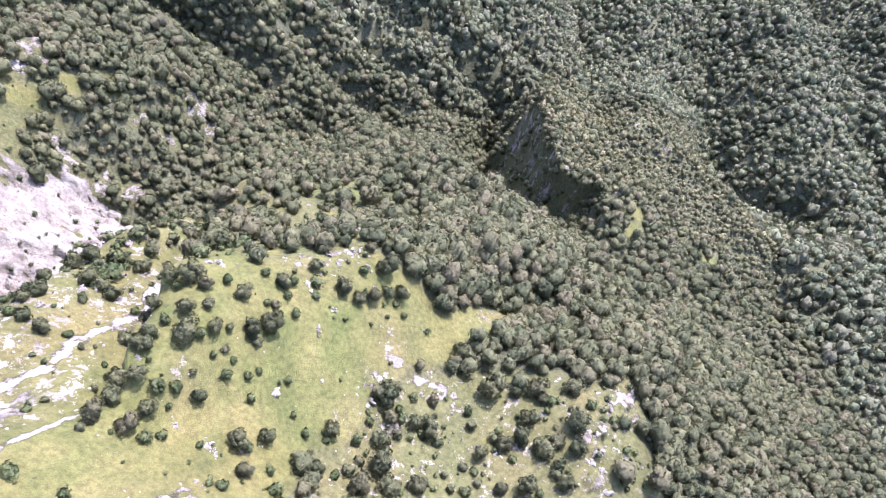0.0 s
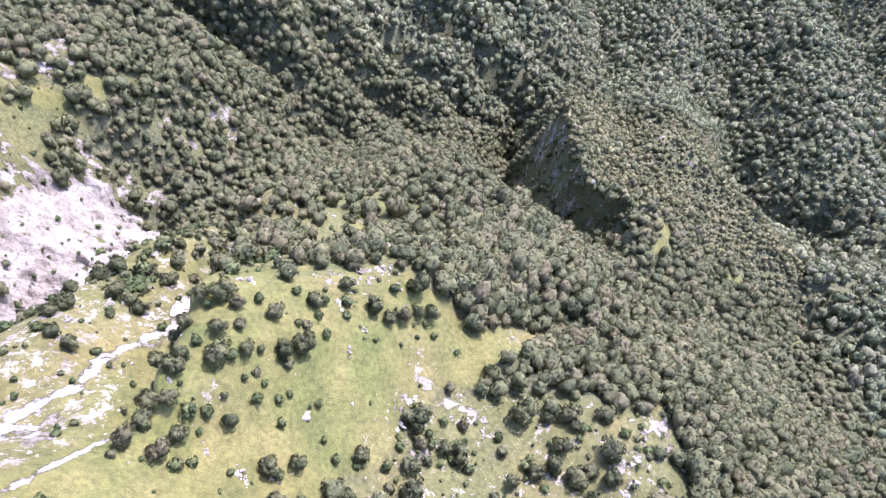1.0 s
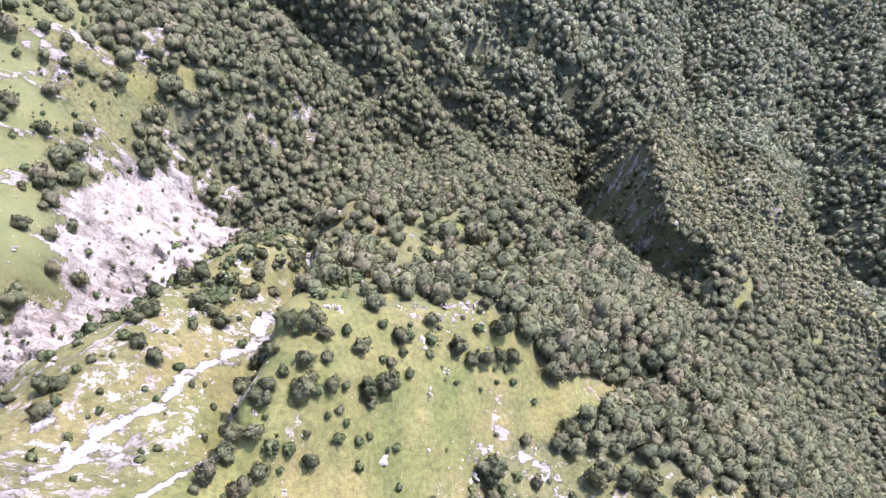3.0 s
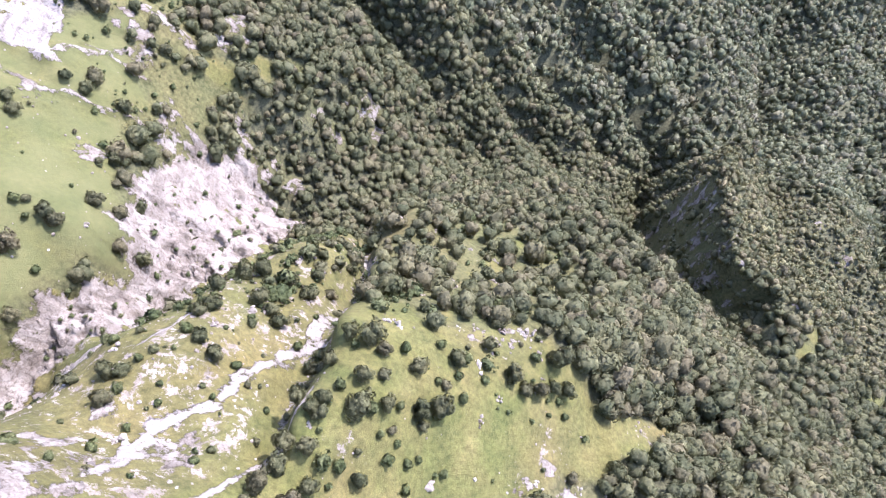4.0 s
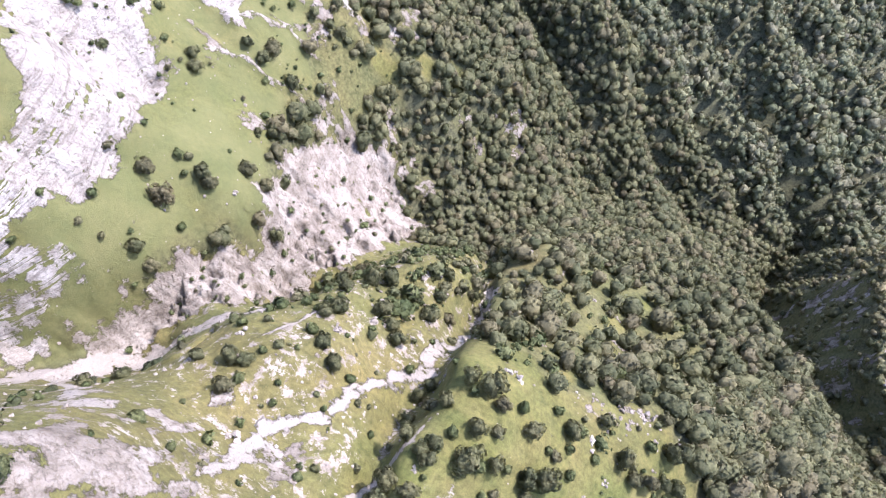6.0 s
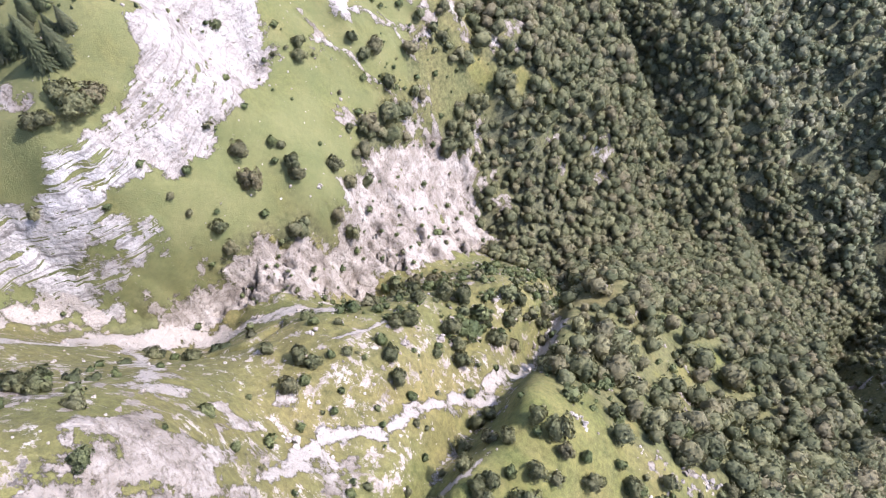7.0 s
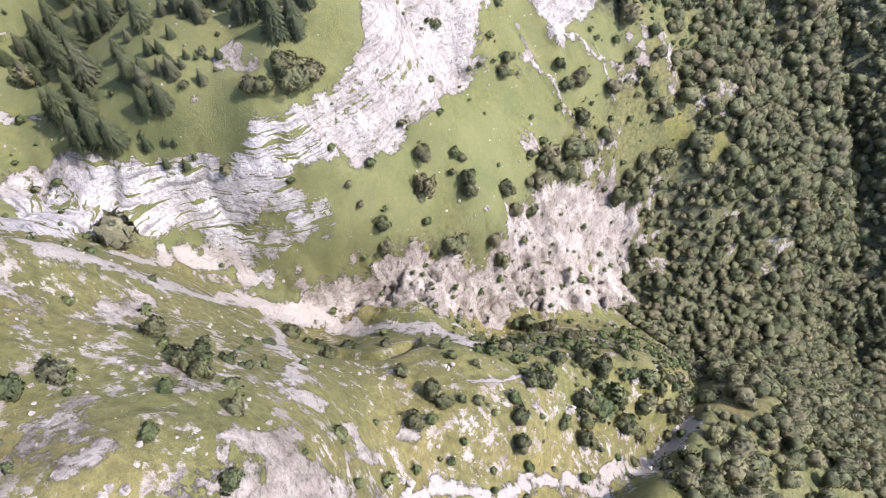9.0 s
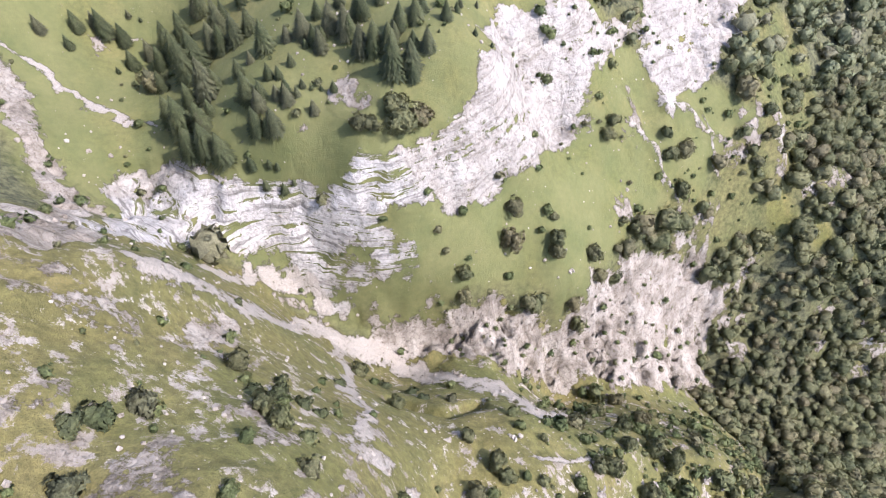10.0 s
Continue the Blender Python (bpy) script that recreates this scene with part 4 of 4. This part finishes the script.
SPRUCES_0 = [(-258, -29, 11.2), (-262, -21, 13.8), (-262, -15, 18.7), (-267, -8, 5.8), (-250, -14, 5.1), (-253, -10, 14.2), (-256, -5, 14.2), (-240, -5, 16.1), (-250, -2, 16.4),
    (-255, 1, 21.1), (-249, 3, 20.8), (-235, 6, 26.6), (-256, 6, 18.5), (-237, 9, 26.6), (-221, 11, 25.3), (-248, 17, 20.0), (-238, 17, 17.3), (-237, 21, 19.2), (-221, 6, 17.2),
    (-220, 0, 19.7), (-214, 3, 23.7), (-206, 4, 21.7), (-204, 8, 23.8), (-211, 8, 19.1), (-219, 20, 12.2), (-209, 21, 17.8), (-201, 21, 16.1), (-224, 28, 19.1), (-207, 24, 11.7),
    (-212, 27, 9.7)]
SPRUCES_1 = [(-199, 25, 15.9), (-205, 30, 9.6), (-206, 34, 5.8), (-214, 33, 7.7), (-199, 35, 8.8), (-223, 38, 17.6), (-216, 41, 13.4), (-219, 40, 11.6), (-221, 45, 17.3), (-217,
    48, 19.0), (-210, 50, 17.0), (-208, 53, 18.7), (-206, 56, 16.7), (-199, 55, 22.6), (-198, 59, 18.8), (-210, 64, 14.7), (-210, 60, 14.8), (-208, 71, 11.0), (-215, 77, 5.7),
    (-200, 65, 4.6), (-204, 77, 4.7), (-197, 17, 9.6), (-193, 19, 7.6), (-191, 23, 7.6), (-259, 13, 18.2), (-251, 25, 13.1), (-220, 53, 15.2), (-228, 49, 11.7)]
GROVE_0 = [(-188, 54, 4.2), (-189, 58, 3.1), (-191, 53, 3.1), (-190, 44, 2.4), (-189, 46, 2.4), (-240, -5, 3.2)]
OUTCROPS_0 = [(-29, 98, 2.7), (-32, 92, 2.2), (-39, 82, 2.5), (-43, 48, 2.6), (-17, 60, 2.5), (-21, 50, 2.4), (-19, 47, 1.6), (2, 58, 2.5), (3, 53, 2.1), (1, 50, 1.7), (50, 52,
    2.8), (45, 46, 3.2), (42, 38, 3.5), (44, 34, 3.1), (44, 29, 2.9), (13, 39, 2.0), (8, 40, 1.7), (24, 70, 1.7), (61, 63, 2.6), (67, 67, 2.5), (-63, 82, 2.1), (-60, 82, 1.8),
    (-60, 37, 1.8), (-67, 35, 1.6), (-53, 33, 2.1), (-51, 31, 1.7), (-32, 76, 1.7), (-35, 68, 1.6), (15, 40, 2.2), (-6, 33, 1.4)]
OUTCROPS_1 = [(-17, 100, 1.5), (-121, 41, 1.9), (-103, 84, 2.1), (-103, 103, 2.5), (-101, 104, 2.2), (-104, 69, 2.3), (-101, 78, 1.9), (-164, 94, 2.1), (-144, 53, 1.6)]

SHRUBS_CRAG = [(-127, 13, 1.8), (-127, 16, 2.0), (-126, 19, 1.7), (-131, 16, 1.6), (-124, 21, 1.5), (-123, 3, 2.4), (-121, 0, 2.2), (-120, -2, 1.8), (-112, -1, 2.3), (-138, 24, 1.4), (-150, 29, 1.6), (-145, 33, 1.8), (-134, 47, 1.5), (-137, 41, 1.5), (-141, 39, 1.7)]


def thing(name, label, category, group):
    return tagged(new(name), label, category, group)


def part(name, me, parent):
    ob = new(name, me)
    ob.parent = parent
    return ob


def place(x, y, r, h, turn, sink=0.15):
    z = float(ground_height(np.array([float(x)]), np.array([float(y)]))[0])
    return pose(x, y, z - sink * r, 0, 0, turn) @ Matrix.Diagonal((r, r, h, 1))


def plant(name, kinds, label, category, group, spots, rng, tall=(0.8, 1.1), stem="trunk", sink=0.12):
    """Puts a plant with its own crown and trunk at each spot."""
    roots = []
    for k, (x, y, r) in enumerate(spots):
        m = place(x, y, r, r * rng.uniform(*tall), rng.uniform(0, 360), sink)
        i = k % len(kinds)
        if i == len(roots):
            crown, trunk = kinds[i]
            root = thing(name, label, category, group)
            part("crown", crown, root)
            part(stem, trunk, root)
            root.matrix_basis = m
            roots.append((root, root.matrix_basis.copy()))
            root.scale = m.to_scale()
        else:
            root = roots[i][0]
            made = copy_thing(root, Matrix.Identity(4))
            made.matrix_basis = m


def stems_mesh(name, rng):
    """A handful of thin stems that spread from one root."""
    bm = bmesh.new()
    for k in range(5):
        a = k * 1.3 + rng.uniform(0, 0.6)
        top = Vector((0.45 * math.cos(a), 0.45 * math.sin(a), rng.uniform(0.6, 1.0)))
        turn = top.to_track_quat("Z", "Y").to_matrix().to_4x4()
        bmesh.ops.create_cone(bm, cap_ends=True, segments=5, radius1=0.05, radius2=0.02, depth=top.length, matrix=Matrix.Translation(top / 2) @ turn)
    me = bpy.data.meshes.new(name)
    bm.to_mesh(me)
    bm.free()
    me.materials.append(BARK)
    return me


rng = np.random.default_rng(12)
SHRUB_KINDS = [(leafy("shrub_crown", *crown_kind(rng, 520, 11, 0.13, 0.8), SHRUB), stems_mesh("shrub_stems", rng)) for _ in range(6)]
TREE_KINDS = [(leafy("tree_crown", *crown_kind(rng, 800, 15, 0.105, 0.95), LEAF), trunk_mesh("tree_trunk", 0.9, 0.07, 0.05)) for _ in range(5)]
SPRUCE_KINDS = [(leafy("spruce_crown", *spruce_arrays(rng, 46, 34), NEEDLE), trunk_mesh("spruce_trunk", 0.8, 0.018, 0.0, 0)) for _ in range(5)]
every = {"spur": (SHRUBS_SPUR_0, SHRUBS_SPUR_1, SHRUBS_SPUR_2, SHRUBS_SPUR_3, SHRUBS_SPUR_4,), "terrace": (SHRUBS_TERRACE_0, SHRUBS_TERRACE_1, SHRUBS_TERRACE_2, SHRUBS_TERRACE_3,)}
for where, lists in every.items():
    spots = [s for one in lists for s in one]
    ground_word = "on the dry grass of the spur" if where == "spur" else "on the stony terrace and pasture edge"
    plant("shrub", SHRUB_KINDS, "low rounded green shrub growing " + ground_word, "shrub", "shrubs " + ground_word, [s for s in spots if s[2] < 1.9], rng, (0.95, 1.35), "stems")
    plant("broadleaf_tree", TREE_KINDS, "small bushy broadleaved tree standing " + ground_word, "tree", "small trees " + ground_word, [s for s in spots if s[2] >= 1.9], rng, (1.15, 1.65))
JUNIPER_KINDS = [(leafy("juniper_crown", *crown_kind(rng, 420, 12, 0.15, 0.7), NEEDLE), stems_mesh("juniper_stems", rng)) for _ in range(3)]
plant("juniper", JUNIPER_KINDS, "grey-green spreading juniper bush among the pale crags", "shrub", "junipers among the crags", SHRUBS_CRAG, rng, (0.55, 0.8), "stems")
plant("broadleaf_tree", TREE_KINDS, "large rounded broadleaved tree among spruces on the high pasture", "tree", "trees on the high pasture", GROVE_0, rng, (1.0, 1.3))
plant("spruce", SPRUCE_KINDS, "tall dark green spruce on the high mountain pasture", "conifer", "spruces on the high pasture", [s for one in (SPRUCES_0, SPRUCES_1) for x, y, h in one for s in ((x, y, 0.52 * h), (x + rng.uniform(-5, 5), y + rng.uniform(2, 6), h * rng.uniform(0.26, 0.44)))], rng, (0.95, 1.05), sink=0.02)


def block_mesh(seed):
    """One angular limestone block, radius about 1."""
    rng = np.random.default_rng(100 + seed)
    bm = bmesh.new()
    for q in rng.normal(0, 1, (18, 3)):
        bm.verts.new(Vector(q / np.linalg.norm(q) * rng.uniform(0.75, 1.1) * np.array((1.0, 0.8, 0.62))))
    hull = bmesh.ops.convex_hull(bm, input=bm.verts)
    bmesh.ops.delete(bm, geom=[g for g in hull["geom_interior"] if isinstance(g, bmesh.types.BMVert)], context="VERTS")
    me = bpy.data.meshes.new("block")
    bm.to_mesh(me)
    bm.free()
    me.materials.append(ROCK)
    return me


BLOCKS = [block_mesh(k) for k in range(12)]


def outcrop():
    """A low huddle of angular blocks round one root, radius about 1."""
    root = thing("limestone_outcrop", "pale weathered limestone outcrop rising from the grass", "rock", "limestone outcrops")
    lean = rng.uniform(0, 3.1)
    for k in range(9):
        size = rng.uniform(0.2, 0.5) * (1.0 if k else 1.3)
        far, across = rng.normal(0, 0.5), rng.normal(0, 0.28)
        ob = part("block", BLOCKS[rng.integers(0, 12)], root)
        ob.matrix_basis = pose(far * math.cos(lean) - across * math.sin(lean), far * math.sin(lean) + across * math.cos(lean), rng.uniform(-0.1, 0.12), rng.uniform(-20, 20), rng.uniform(-20, 20), rng.uniform(0, 360)) @ Matrix.Diagonal((size, size, size, 1))
    return root


p = scatter(rng, -165, 20, -20, 150, 7.5)
odds = 0.30 * inside(*p.T, UPPER_SPUR) + 0.13 * inside(*p.T, TERRACES) + 0.05 * inside(*p.T, SPUR_MEADOW)
OUTCROPS_2 = [(a, b, r) for (a, b), r in zip(p[rng.random(len(p)) < odds], rng.uniform(1.0, 2.4, len(p)))]
for x, y, r in [s for one in (OUTCROPS_0, OUTCROPS_1, OUTCROPS_2) for s in one]:
    ob = outcrop()
    ob.matrix_basis = place(x, y, r * rng.uniform(0.75, 1.05), r * rng.uniform(0.8, 1.2), rng.uniform(0, 360), 0.12)


# ---- loose stones and low scrub, past counting ----
def stones(name, label, spots, rng):
    v, f = blob()
    vs, fs = [], []
    for k, (x, y, z, r) in enumerate(spots):
        vs.append(v * rng.uniform(0.6, 1.2, (12, 3)) * r + (x, y, z))
        fs.append(f + 12 * k)
    return tagged(new(name, mesh_of(name, np.concatenate(vs), np.concatenate(fs), ROCK)), label, "stones", kind="stuff")


p = scatter(rng, -240, 70, -40, 150, 2.1)
chance = 0.25 * cover(p[:, 0], p[:, 1], g_gravel) + 0.42 * cover(p[:, 0], p[:, 1], g_stony) + 0.02 * cover(p[:, 0], p[:, 1], g_open)
p = p[rng.random(len(p)) < chance]
stones("loose_stones", "pale loose limestone blocks strewn over the slopes", np.c_[p, ground_height(*p.T), np.clip(rng.lognormal(-1.3, 0.5, len(p)), 0.12, 0.9)], rng)
p = scatter(rng, -245, 75, -40, 215, 2.6)
x, y = p.T
chance = cover(x, y, g_open) * (0.05 + 0.22 * np.clip(layers(x, y, 25, 83, 3) - 0.1, 0, 1)) * (1 - 0.8 * cover(x, y, g_gravel))
chance += 0.10 * inside(x, y, CLIFFS) + 0.22 * inside(x, y, SCRUB)
chance *= 1 - 0.8 * inside(x, y, PASTURE)
chance += 0.12 * inside(x, y, PASTURE) * (x < -196) * np.clip(0.4 + layers(x, y, 18, 89, 2), 0, 1)
chance += 0.4 * inside(x, y, NOSE)
chance += (0.17 * inside(x, y, UPPER_SPUR) + 0.2 * inside(x, y, EDGE)) * np.clip(0.7 + layers(x, y, 14, 87, 2), 0, 1.6)
p = p[rng.random(len(p)) < chance]
r = np.clip(rng.lognormal(-0.15, 0.5, len(p)), 0.35, 2.4) * (1 + 0.45 * inside(*p.T, UPPER_SPUR) + 0.5 * inside(*p.T, NOSE))
SMALL = [crown_kind(rng, 105, 7, 0.2, 0.8, 0) for _ in range(6)]
scrub = joined("low_scrub", np.c_[p, ground_height(*p.T) - 0.15 * r, r, 1.05 * r], SMALL, SHRUB, rng)
tagged(new("low_scrub", scrub), "small scattered bushes on ledges and stony grass", "scrub", kind="stuff")
